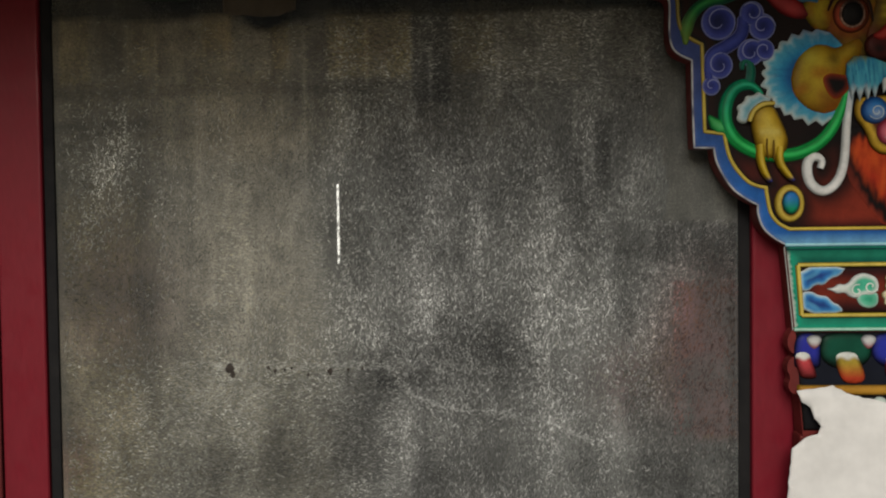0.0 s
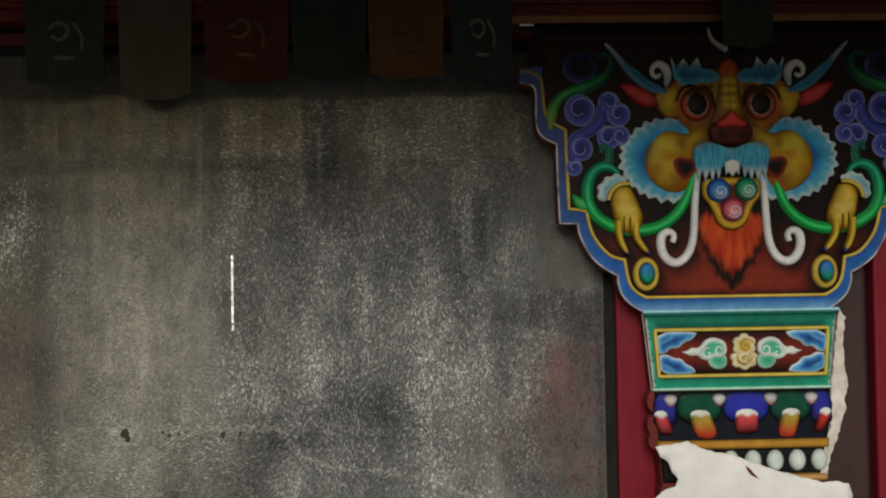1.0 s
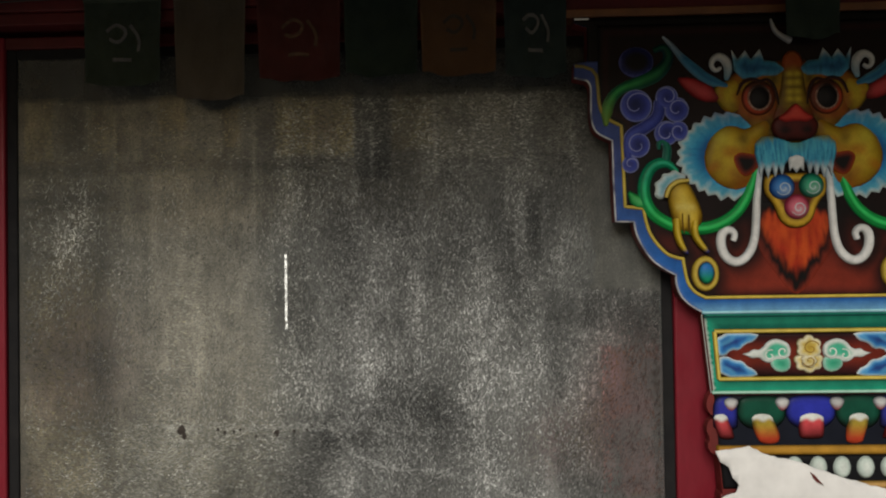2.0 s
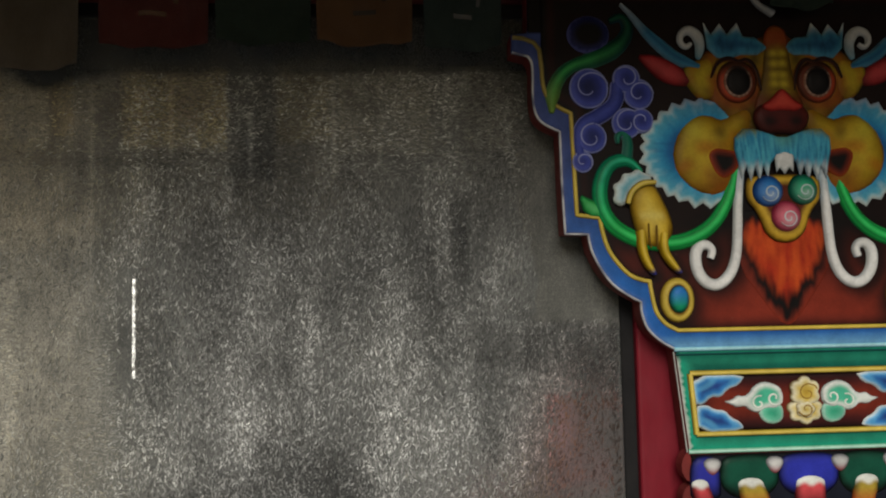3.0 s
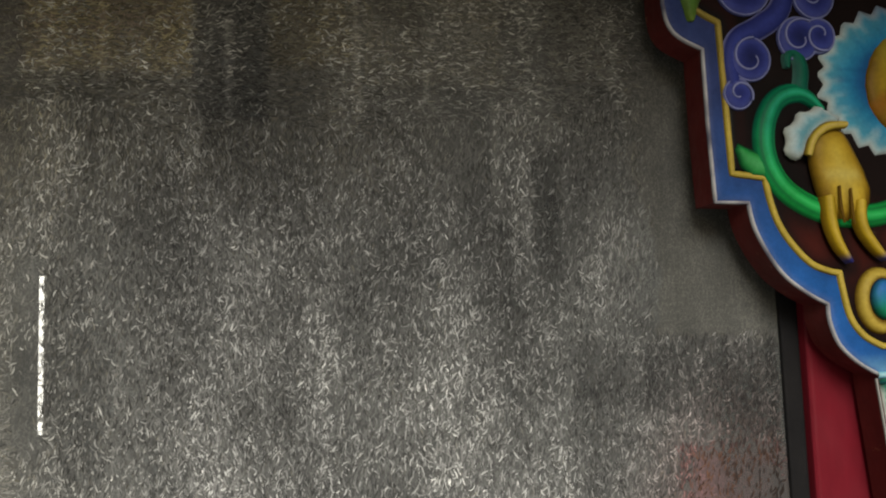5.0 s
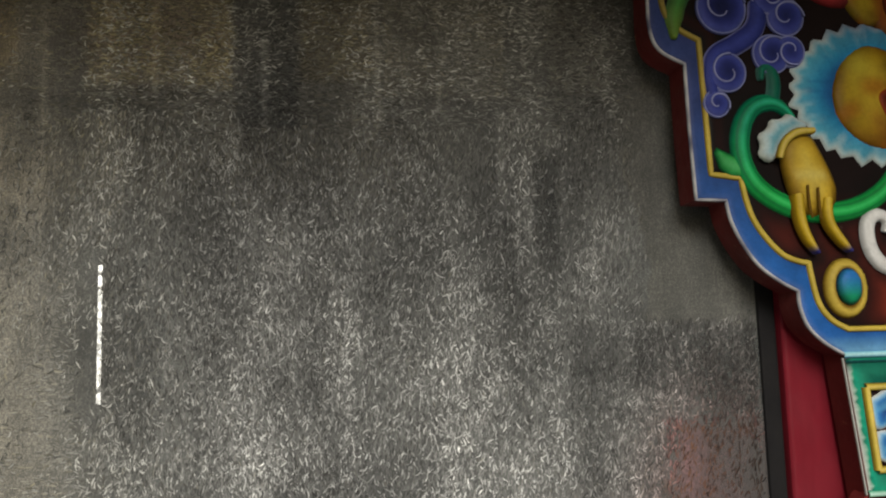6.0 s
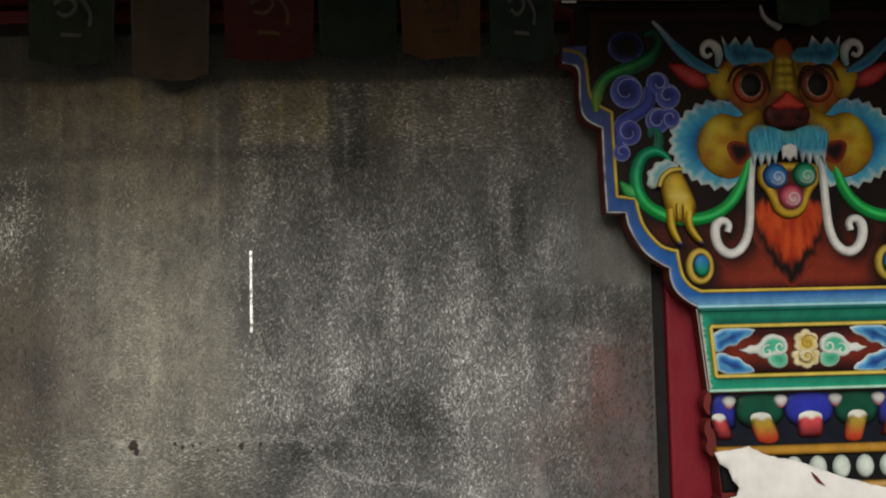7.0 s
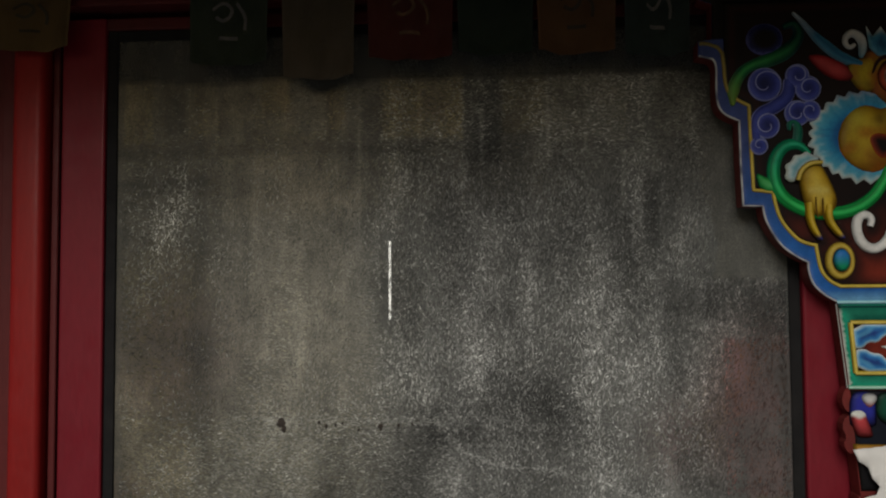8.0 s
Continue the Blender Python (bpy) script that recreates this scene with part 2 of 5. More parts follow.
    warm = 0.5 * left + 0.7 * ease(-0.40, -0.52, x) * ease(2.0, 1.85, z) - 0.25 * (1 - left) * ease(2.1, 1.9, z)
    # flat smears across the upper left and under the row of glue
    v += 0.020 * n4 * max(left * ease(1.9, 2.05, z), ease(1.56, 1.52, z))
    v += 0.026 * blob(x, z, 0.09, 1.85, 0.14, 0.13)
    warm += 0.45 * ease(1.93, 2.03, z) * ease(0.42, 0.25, x)
    v += 0.022 * ease(2.10, 2.20, z) - 0.026 * ease(2.06, 2.14, z) * ease(-0.10, -0.22, x)
    warm += 0.35 * ease(2.06, 2.14, z) * ease(-0.10, -0.22, x)
    for x0, x1, z0, k, hue in FLAG_REFLECTIONS:
        m = square(x, z, x0 + 0.006 * n4, x1 + 0.006 * n3, z0 + 0.02 * n2, 2.32, 0.005)
        v, warm = v + k * m, warm + (0.7 * hue + 0.4 * n3) * m
    # smooth clean patch; an averaged reflection is painted into its brightness
    if x > 0.612 + 0.05 * n2 + 0.02 * n3 and z > 1.822 + 0.06 * (0.70 - x):
        v = 0.078 + 0.02 * n1 + 0.15 * max(0.0, 2.0 - z) * ease(0.60, 0.72, x)
        warm = 0.2
    # red post's reflection painted in at the right; brownish tints at the left
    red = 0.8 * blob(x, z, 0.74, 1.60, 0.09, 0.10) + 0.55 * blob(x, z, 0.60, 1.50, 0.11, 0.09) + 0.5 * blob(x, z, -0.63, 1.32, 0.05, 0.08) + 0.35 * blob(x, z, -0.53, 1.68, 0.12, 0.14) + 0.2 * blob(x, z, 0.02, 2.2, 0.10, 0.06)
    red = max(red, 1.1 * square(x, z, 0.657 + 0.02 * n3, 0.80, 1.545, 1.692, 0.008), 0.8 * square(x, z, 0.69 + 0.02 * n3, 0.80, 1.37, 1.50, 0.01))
    v -= 0.024 * ease(0.5, 0.7, x) * ease(1.83, 1.81, z) + 0.036 * blob(x, z, 0.64, 1.77, 0.10, 0.05)
    # one faint pale arc across the right of the pane
    arc = 1.748 - 0.55 * max(0.0, x - 0.46) ** 2 - 0.25 * min(0.0, x - 0.40) ** 2
    v += 0.034 * math.exp(-((z - arc) / 0.0035) ** 2) * ease(0.24, 0.34, x) + 0.012 * math.exp(-((z - arc + 0.012) / 0.010) ** 2) * ease(0.24, 0.34, x)
    # vertical runs left by rain and wiping
    run = noise.noise(Vector((x * 13.0, z * 1.9, 9.1))) + 0.7 * noise.noise(Vector((x * 27.0, z * 5.0, 3.7)))
    v *= 1.10 + 0.30 * run * (1 - 0.75 * left) * (1.0 if z < 1.83 or x < 0.6 else 0.3)
    v = max(0.026, v) * (1 - 0.45 * ease(0.758, 0.766, x))
    v += (0.024 + 0.006 * n2 - v) * ease(-0.008, 0.010, z - dust_top(x) - 0.008 * n3)
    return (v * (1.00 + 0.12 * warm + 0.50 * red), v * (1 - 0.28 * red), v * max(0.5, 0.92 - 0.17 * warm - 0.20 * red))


def window():
    ob = empty("window_1", (0.066, 1.9, 0.75))
    z0, z1 = 0.0, TOP - 0.75
    a, b = X0 - 0.066, X1 - 0.066
    bm = box(a, b, 0.0004, 0.006, z0, z1, 0)
    bmesh.ops.delete(bm, geom=[f for f in bm.faces if f.calc_center_median().y < 0.001], context="FACES")
    for f in bm.faces:
        f.material_index = 1
    lay = bm.verts.layers.float_color.new("film")
    nx, nz = 240, 190
    g = [[bm.verts.new((a + (b - a) * i / nx, 0.0, z0 + (z1 - z0) * k / nz)) for k in range(nz + 1)] for i in range(nx + 1)]
    for i in range(nx):
        for k in range(nz):
            bm.faces.new((g[i][k], g[i + 1][k], g[i + 1][k + 1], g[i][k + 1]))
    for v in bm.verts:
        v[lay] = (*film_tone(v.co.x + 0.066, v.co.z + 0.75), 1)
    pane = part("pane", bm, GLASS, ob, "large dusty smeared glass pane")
    pane.data.materials.append(CLEAR)
    pane.visible_shadow = False
    w = 0.023
    part("seal", box(a - w, a, -0.006, 0.02, z0, z1 + w, 0.003), RUBBER, ob, "black sealant strip")
    part("seal", box(b, b + w, -0.006, 0.02, z0, z1 + w, 0.003), RUBBER, ob, "black sealant strip")
    part("seal", box(a, b, -0.006, 0.02, z1, z1 + w, 0.003), RUBBER, ob, "black sealant strip")
    # left jamb: a flat board, a bead between two grooves, a rounded warm-red moulding
    l = a - w
    part("jamb_board", box(l - 0.098, l, -0.016, 0.03, z0 - 0.03, z1 + 0.05, 0.006, 3), RED, ob)
    part("groove", box(l - 0.106, l - 0.098, 0.004, 0.03, z0 - 0.03, z1 + 0.05, 0.001), RUBBER, ob)
    part("bead", box(l - 0.122, l - 0.106, -0.010, 0.03, z0 - 0.03, z1 + 0.05, 0.005, 3), RED_DARK, ob)
    part("groove", box(l - 0.127, l - 0.122, 0.004, 0.03, z0 - 0.03, z1 + 0.05, 0.001), RUBBER, ob)
    part("moulding", box(l - 0.200, l - 0.127, -0.040, 0.03, z0 - 0.03, z1 + 0.05, 0.018, 4), RED_WARM, ob, "orange-red rounded moulding", True)
    part("jamb_back", box(l - 0.24, l - 0.200, -0.004, 0.03, z0 - 0.03, z1 + 0.05, 0.003), RED_DARK, ob)
    # right jamb
    r = b + w
    part("jamb_board", box(r, r + 0.085, -0.020, 0.03, z0 - 0.03, z1 + 0.05, 0.006, 3), RED, ob)
    part("head_rail", box(l, r, -0.012, 0.03, z1 + w, z1 + 0.05, 0.004), RED_DARK, ob)
    tagged(ob, "tall dusty window in a red painted frame with black seals", "window", kind="structure")


window()


def column():
    ob = empty("column", (1.051, 1.86, 0.0))
    part("shaft", box(-0.155, 0.305, -0.004, 0.09, 0, 2.40, 0.012, 3), SHAFT, ob, "dark red-brown shaft")
    part("cover_board", box(0.322, 0.62, -0.005, 0.06, 0, 2.40, 0.006, 3), RED, ob)
    part("gap", box(0.305, 0.322, 0.03, 0.07, 0, 2.40, 0.001), RUBBER, ob)
    tagged(ob, "red painted wooden column behind the carved capital", "column", kind="structure")


column()


# ---- carved and painted column capital ----
from mathutils.geometry import delaunay_2d_cdt

CAP = empty("column_capital", (1.051, 1.82, 1.8))
tagged(CAP, "carved wooden capital painted with a horned beast and lotus petals", "capital")

BLACK, MAROON, BRICK = (0.006, 0.005, 0.005), (0.07, 0.012, 0.010), (0.22, 0.029, 0.015)
YEL, YEL_D, GOLD, GOLD_D = (0.60, 0.46, 0.06), (0.22, 0.13, 0.015), (0.46, 0.31, 0.012), (0.14, 0.075, 0.006)
BLUE, BLUE_D, SKYB, CYAN = (0.022, 0.125, 0.42), (0.02, 0.04, 0.17), (0.06, 0.30, 0.58), (0.28, 0.62, 0.72)
VIO, VIO_D, LILAC = (0.03, 0.04, 0.21), (0.015, 0.02, 0.09), (0.36, 0.38, 0.70)
GRN_D, TEAL, TEAL_D = (0.006, 0.085, 0.03), (0.01, 0.33, 0.20), (0.005, 0.11, 0.075)
PALE, ROSE, SCARLET = (0.80, 0.80, 0.76), (0.62, 0.075, 0.085), (0.55, 0.035, 0.03)
MINT, OFF = (0.30, 0.62, 0.44), (0.74, 0.76, 0.70)


def chaikin(p, n=2, closed=True):
    for _ in range(n):
        q = []
        m = len(p) if closed else len(p) - 1
        for i in range(m):
            a, b = p[i], p[(i + 1) % len(p)]
            q += [(a[0] * 0.75 + b[0] * 0.25, a[1] * 0.75 + b[1] * 0.25), (a[0] * 0.25 + b[0] * 0.75, a[1] * 0.25 + b[1] * 0.75)]
        p = q if closed else [p[0], *q, p[-1]]
    return p


def dense(p, step, closed=True):
    out = []
    for i in range(len(p) if closed else len(p) - 1):
        a, b = Vector(p[i]), Vector(p[(i + 1) % len(p)])
        n = max(1, round((b - a).length / step))
        out += [tuple(a.lerp(b, k / n)) for k in range(n)]
    return out if closed else [*out, p[-1]]


def ring(cx, cz, rx, rz, n=28, a0=0.0):
    return [(cx + rx * math.cos(a0 + 2 * math.pi * i / n), cz + rz * math.sin(a0 + 2 * math.pi * i / n)) for i in range(n)]


def shade(stops, d):
    """Colour at the distance d from the brush edge, from stops of (distance, colour)."""
    if d <= stops[0][0]:
        return stops[0][1]
    for (a, ca), (b, cb) in zip(stops, stops[1:]):
        if d <= b:
            k = (d - a) / (b - a)
            return tuple(x + (y - x) * k for x, y in zip(ca, cb))
    return stops[-1][1]


SPREAD = [1.0, 0.0, 0.0]     # width and offset: the mask and the stem sit a little off the board's middle


def painted(name, verts, faces, cols, parent, label=""):
    verts = [(x * SPREAD[0] + SPREAD[1], y, z + SPREAD[2]) for x, y, z in verts]
    me = bpy.data.meshes.new(name)
    me.from_pydata(verts, [], faces)
    at = me.color_attributes.new("paint", "FLOAT_COLOR", "POINT")
    at.data.foreach_set("color", [c for col in cols for c in (*col, 1.0)])
    me.materials.append(PAINT)
    me.shade_smooth()
    ob = new(name, me)
    ob.parent = parent
    if label:
        ob["label"] = label
    return ob


def relief(name, outline, lift, height, edge, stops, parent=CAP, label="", step=0.55, smooth=2, tint=None, depth=0.15, flip=False):
    """A raised piece, in cm on the face: outline, how proud its foot stands, its own height, the width of its rounded edge and its colours from the edge inwards."""
    p = chaikin(outline, smooth) if smooth else list(outline)
    p = dense(p, step)
    if flip:
        p = [(-x, z) for x, z in reversed(p)]
    if sum(a[0] * b[1] - b[0] * a[1] for a, b in zip(p, p[1:] + p[:1])) < 0:
        p = p[::-1]
    arr = np.array(p)
    nxt = np.roll(arr, -1, 0)
    lo, hi = arr.min(0), arr.max(0)
    rows = []
    zz, odd = lo[1] + step * 0.5, 0
    while zz < hi[1]:
        xs = np.arange(lo[0] + (step / 2 if odd else 0.1), hi[0], step)
        rows.append(np.stack([xs, np.full_like(xs, zz)], 1))
        zz, odd = zz + step * 0.87, 1 - odd
    cand = np.concatenate(rows) if rows else np.zeros((0, 2))

    def dist(q):
        e = nxt - arr
        w = q[:, None] - arr[None]
        t = np.clip((w * e).sum(2) / np.maximum((e * e).sum(1), 1e-9), 0, 1)
        return np.sqrt(((w - t[..., None] * e) ** 2).sum(2)).min(1)

    if len(cand):
        x, z = cand[:, :1], cand[:, 1:]
        cross = ((arr[None, :, 1] > z) != (nxt[None, :, 1] > z)) & (x < (nxt[:, 0] - arr[:, 0])[None] * (z - arr[None, :, 1]) / (nxt[:, 1] - arr[:, 1] + 1e-12)[None] + arr[None, :, 0])
        cand = cand[cross.sum(1) % 2 == 1]
    if len(cand):
        cand = cand[dist(cand) > step * 0.45]
    pts = [Vector(q) for q in p] + [Vector(q) for q in cand]
    n = len(p)
    v2, _, f2, *_ = delaunay_2d_cdt(pts, [], [list(range(n))], 1, 1e-5)
    q = np.array([tuple(v) for v in v2])
    d = dist(q)
    verts, cols = [], []
    for (x, z), dd in zip(q, d):
        k = min(dd / edge, 1.0) if edge else 1.0
        verts.append((x / 100, -(lift + height * math.sqrt(max(0.0, 1 - (1 - k) ** 2))) / 100, z / 100))
        c = shade(stops, dd)
        cols.append(tint(x, z, dd, c) if tint else c)
    faces = [tuple(f) for f in f2]
    # the side that runs back into the surface below
    base = len(verts)
    for x, z in p:
        verts.append((x / 100, -(lift - depth) / 100, z / 100))
        cols.append(shade(stops, 0))
    near = {(round(x, 4), round(z, 4)): i for i, (x, z) in enumerate(q)}
    idx = [near.get((round(x, 4), round(z, 4))) for x, z in p]
    for i in range(n):
        j = (i + 1) % n
        if idx[i] is not None and idx[j] is not None:
            faces.append((idx[i], base + i, base + j, idx[j]))
    return painted(name, verts, faces, cols, parent, label)


def stroke(name, line, widths, lift, height, stops, parent=CAP, label="", along=None, smooth=3, flip=False, depth=0.15):
    """A raised ribbon, in cm: its middle line, widths along it, and colours from its edge (0) to its middle (1); along() may change them on the way."""
    p = chaikin(line, smooth, False) if smooth else list(line)
    p = dense(p, 0.3 if smooth else 0.5, False)
    if flip:
        p = [(-x, z) for x, z in p]
    n, m = len(p), 8
    verts, cols, faces = [], [], []
    for i, (x, z) in enumerate(p):
        a, b = Vector(p[max(0, i - 1)]), Vector(p[min(n - 1, i + 1)])
        t = (b - a).normalized()
        k = i / (n - 1) * (len(widths) - 1)
        w0 = widths[int(k)] + (widths[min(int(k) + 1, len(widths) - 1)] - widths[int(k)]) * (k - int(k))
        if smooth:          # rounded ends
            e = min(i, n - 1 - i) * 0.3 / max(0.01, w0 / 2)
            w0 *= max(0.08, math.sqrt(1 - (1 - min(1.0, e)) ** 2))
        for j in range(m + 1):
            s = -1 + 2 * j / m
            verts.append(((x - t.y * s * w0 / 2) / 100, -(lift - (depth if abs(s) == 1 else 0) + height * math.sqrt(1 - s * s)) / 100, (z + t.x * s * w0 / 2) / 100))
            c = shade(stops, 1 - abs(s))
            cols.append(along(i / (n - 1), 1 - abs(s), c) if along else c)
    for i in range(n - 1):
        for j in range(m):
            a = i * (m + 1) + j
            faces.append((a, a + 1, a + m + 2, a + m + 1))
    return painted(name, verts, faces, cols, parent, label)


def spiral(cx, cz, r0, r1, turns, start, n=26, hand=1):
    return [(cx + (r0 + (r1 - r0) * i / n) * math.cos(start + hand * turns * 2 * math.pi * i / n), cz + (r0 + (r1 - r0) * i / n) * math.sin(start + hand * turns * 2 * math.pi * i / n)) for i in range(n + 1)]


def shift(p, dx=0.5):
    return [(x + dx, z) for x, z in p]


def whole(left):
    """A symmetric outline from its left half, listed from the top down."""
    left = shift(left)
    return left + [(-x, z) for x, z in reversed(left)]


def lerp3(a, b, k):
    k = max(0.0, min(1.0, k))
    return tuple(x + (y - x) * k for x, y in zip(a, b))


def both(fn):
    fn(False)
    fn(True)


# board: outline with stepped and curved shoulders
OUT = [(-46.2, 60.2), (-46.2, 59.2), (-43.5, 58.2), (-43.6, 51.0), (-46.3, 50.6), (-46.4, 47.6), (-43.7, 46.9), (-43.0, 45.2), (-43.0, 39.1), (-41.9, 36.0), (-38.7, 34.2), (-38.6, 25.6), (-38.3, 17.1), (-34.5, 17.0), (-34.0, 14.4), (-32.6, 11.4), (-30.7, 8.8), (-28.2, 6.9), (-26.0, 5.7), (-25.9, 3.8), (-25.0, 1.3), (-22.9, -0.8), (-20.3, -2.3)]
FIELD = [(-41.3, 58.5), (-41.4, 49.1), (-41.2, 41.9), (-39.7, 39.0), (-36.7, 37.2), (-36.2, 20.2), (-32.4, 19.7), (-32.0, 17.3), (-31.2, 14.7), (-29.8, 12.4), (-27.7, 10.2), (-25.6, 9.3), (-24.4, 9.1), (-24.2, 7.5), (-23.5, 4.2), (-22.0, 2.1), (-19.9, 0.9)]


def eased(p, sharp):
    """Rounds a run of points into curves, but keeps the corners whose numbers are given."""
    out = []
    for i in range(len(p) - 1):
        b, c = Vector(p[i]), Vector(p[i + 1])
        a = b if i in sharp or i == 0 else Vector(p[i - 1])
        d = c if i + 1 in sharp or i + 2 >= len(p) else Vector(p[i + 2])
        for k in range(5):
            t = k / 5
            q = 0.5 * (2 * b + (c - a) * t + (2 * a - 5 * b + 4 * c - d) * t * t + (3 * b - a - 3 * c + d) * t ** 3)
            out.append((q.x, q.y))
            if i in sharp and i + 1 in sharp:
                break
    return [*out, p[-1]]


OUT = eased(OUT, {0, 1, 2, 3, 4, 5, 6, 10, 11, 12, 13, 18, 22})
FIELD = eased(FIELD, {0, 1, 4, 5, 6, 12, 16})


def slab(name, outline, y0, y1, mat, parent, label=""):
    bm = bmesh.new()
    p = dense(outline, 4)
    f = bm.faces.new([bm.verts.new((x / 100 * SPREAD[0] + SPREAD[1], y0, z / 100 + SPREAD[2])) for x, z in p])
    r = bmesh.ops.extrude_face_region(bm, geom=[f])
    bmesh.ops.translate(bm, verts=[v for v in r["geom"] if isinstance(v, bmesh.types.BMVert)], vec=(0, y1 - y0, 0))
    bmesh.ops.triangulate(bm, faces=[f for f in bm.faces if len(f.verts) > 4])
    bmesh.ops.recalc_face_normals(bm, faces=bm.faces[:])
    return part(name, bm, mat, parent, label)


slab("board", whole([(x * 1.0, z) for x, z in OUT]), 0.0015, 0.046, WOOD_EDGE, CAP, "thick red-brown carved board")
# border turns violet upwards and black above the shoulder
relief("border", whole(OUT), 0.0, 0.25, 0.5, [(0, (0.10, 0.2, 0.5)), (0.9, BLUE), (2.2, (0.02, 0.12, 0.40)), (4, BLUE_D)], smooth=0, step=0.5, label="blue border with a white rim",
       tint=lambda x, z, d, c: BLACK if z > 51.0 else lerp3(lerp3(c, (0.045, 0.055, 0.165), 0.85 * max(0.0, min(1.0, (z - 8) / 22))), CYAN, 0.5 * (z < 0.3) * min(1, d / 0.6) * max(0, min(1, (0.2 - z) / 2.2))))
WHISKER = [(-7.3, 32.2), (-8.1, 26.9), (-8.6, 21.8), (-8.8, 17.5), (-9.1, 13.3), (-10.2, 10.0), (-12.4, 8.1), (-14.5, 8.5), (-16.0, 10.5), (-16.3, 13.3), (-15.5, 14.8), (-14.1, 15.0), (-13.2, 14.0), (-13.7, 12.6)]
RIBBON = [(-25.2, 27.2), (-27.4, 29.4), (-30.3, 28.9), (-32.1, 26.1), (-32.4, 22.3), (-30.9, 18.8), (-27.6, 16.4), (-23.4, 15.2), (-18.2, 15.4), (-13.4, 17.9), (-10.6, 22.2), (-9.0, 28.0)]
SPRAY = np.array([q for line, w in ((WHISKER, 0), (RIBBON, 0), (ring(-19.9, 5.9, 2.6, 3.4), 0), ([(-25.0, 17.5), (-24.2, 12.1), (-22.9, 10.1)], 0), ([(-21.4, 14.2), (-18.6, 10.3)], 0)) for q in dense(chaikin(line, 2, False), 0.6, False)]) + np.array([0.5, 0.0])


def airbrush(x, z, c):
    """Black paint sprayed round the ornaments on the ground."""
    d = np.hypot(SPRAY[:, 0] + abs(x), SPRAY[:, 1] - 0.5 - z).min()
    return lerp3(c, BLACK, 0.92 * math.exp(-(d / 2.7) ** 2))


# the fade to black with height also paints in the eave's shade
relief("field", whole(FIELD), 0.25, 0.12, 0.3, [(0, BLACK), (0.7, BLACK), (2.0, MAROON), (5.0, (0.20, 0.024, 0.012))], smooth=0, step=0.55, label="maroon ground sprayed black round the ornaments, with shade painted in upwards",
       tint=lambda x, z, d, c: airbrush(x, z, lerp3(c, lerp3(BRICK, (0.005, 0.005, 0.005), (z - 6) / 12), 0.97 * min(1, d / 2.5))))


def fillet(flip):
    stroke("rim", shift([q for q in OUT if q[1] < 48.9], 0.62), [0.42], 0.1, 0.22, [(0, (0.36, 0.36, 0.37)), (0.4, (0.60, 0.60, 0.60))], smooth=0, flip=flip, label="white painted rim", along=lambda t, s, c: lerp3(c, (0.10, 0.10, 0.16), max(0.0, min(0.9, 0.25 + 1.5 * noise.noise(Vector((t * 23.0, 1.0, 4.0)))))))
    # yellow dims towards the top, eave shade put into its colour
    stroke("fillet", shift([(-46.2, 50.1), (-44.4, 49.9), (-42.6, 49.2), (-41.7, 48.0)] + [q for q in FIELD if q[1] < 46.5]), [0.8], 0.25, 0.45, [(0, YEL_D), (0.35, YEL), (1, (0.62, 0.46, 0.10))], smooth=0, flip=flip, label="yellow painted line", along=lambda t, s, c: lerp3((0.20, 0.16, 0.05), c, t * 2.2 - 0.1))


both(fillet)
for s in (-1, 1):
    stroke("rim", [(s * 45.6, 60.0), (s * 42.6, 60.0)], [0.5], 0.1, 0.3, [(0, (0.5, 0.5, 0.5)), (0.4, PALE)], smooth=0, label="white painted rim")
stroke("fillet", [(-19.6, 0.9), (0, 0.9), (19.6, 0.9)], [0.8], 0.25, 0.45, [(0, YEL_D), (0.35, YEL), (1, (0.68, 0.50, 0.10))], smooth=0, label="yellow painted line")

# ---- the beast's mask ----
AXIS = 0.2
SPREAD[:] = [1.0, -0.009, -0.0045]


def smooth01(a, b, v):
    k = max(0.0, min(1.0, (v - a) / (b - a)))
    return k * k * (3 - 2 * k)


def brushed(x, z, fx=1.4, fz=0.35, seed=0.0):
    """Long soft brush marks, from -1 to 1."""
    return noise.noise(Vector((x * fx, z * fz, seed))) + 0.5 * noise.noise(Vector((x * fx * 2.3, z * fz * 2.0, seed + 4)))


def mirrored(left):
    """A symmetric outline about the mask's axis from its left half, listed from the top down."""
    return left + [(2 * AXIS - x, z) for x, z in reversed(left)]


def mottle(x, z, d, c):
    """Sprayed patches of rust red and black on the ochre face; eave shade painted in towards the crown."""
    n = noise.noise(Vector((abs(x) * 0.36, z * 0.32, 1.7)))
    c = lerp3(c, (0.34, 0.085, 0.012), max(0.0, min(0.8, n * 1.6)))
    c = lerp3(c, (0.02, 0.012, 0.006), max(0.0, min(0.75, -0.15 - n * 2.0)))
    e = math.hypot(abs(x - AXIS) - 7.2, z - 42.9)
    c = lerp3(c, (0.26, 0.038, 0.010), 0.6 * math.exp(-((e - 3.9) / 1.2) ** 2) * smooth01(45.5, 42.0, z))
    c = lerp3(c, (0.03, 0.014, 0.006), 0.75 * math.exp(-((abs(x - AXIS) - 4.0) / 1.5) ** 2 - ((z - 38.5) / 3.5) ** 2))
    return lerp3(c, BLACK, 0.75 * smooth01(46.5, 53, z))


RUFF = (-12.3, 31.0)


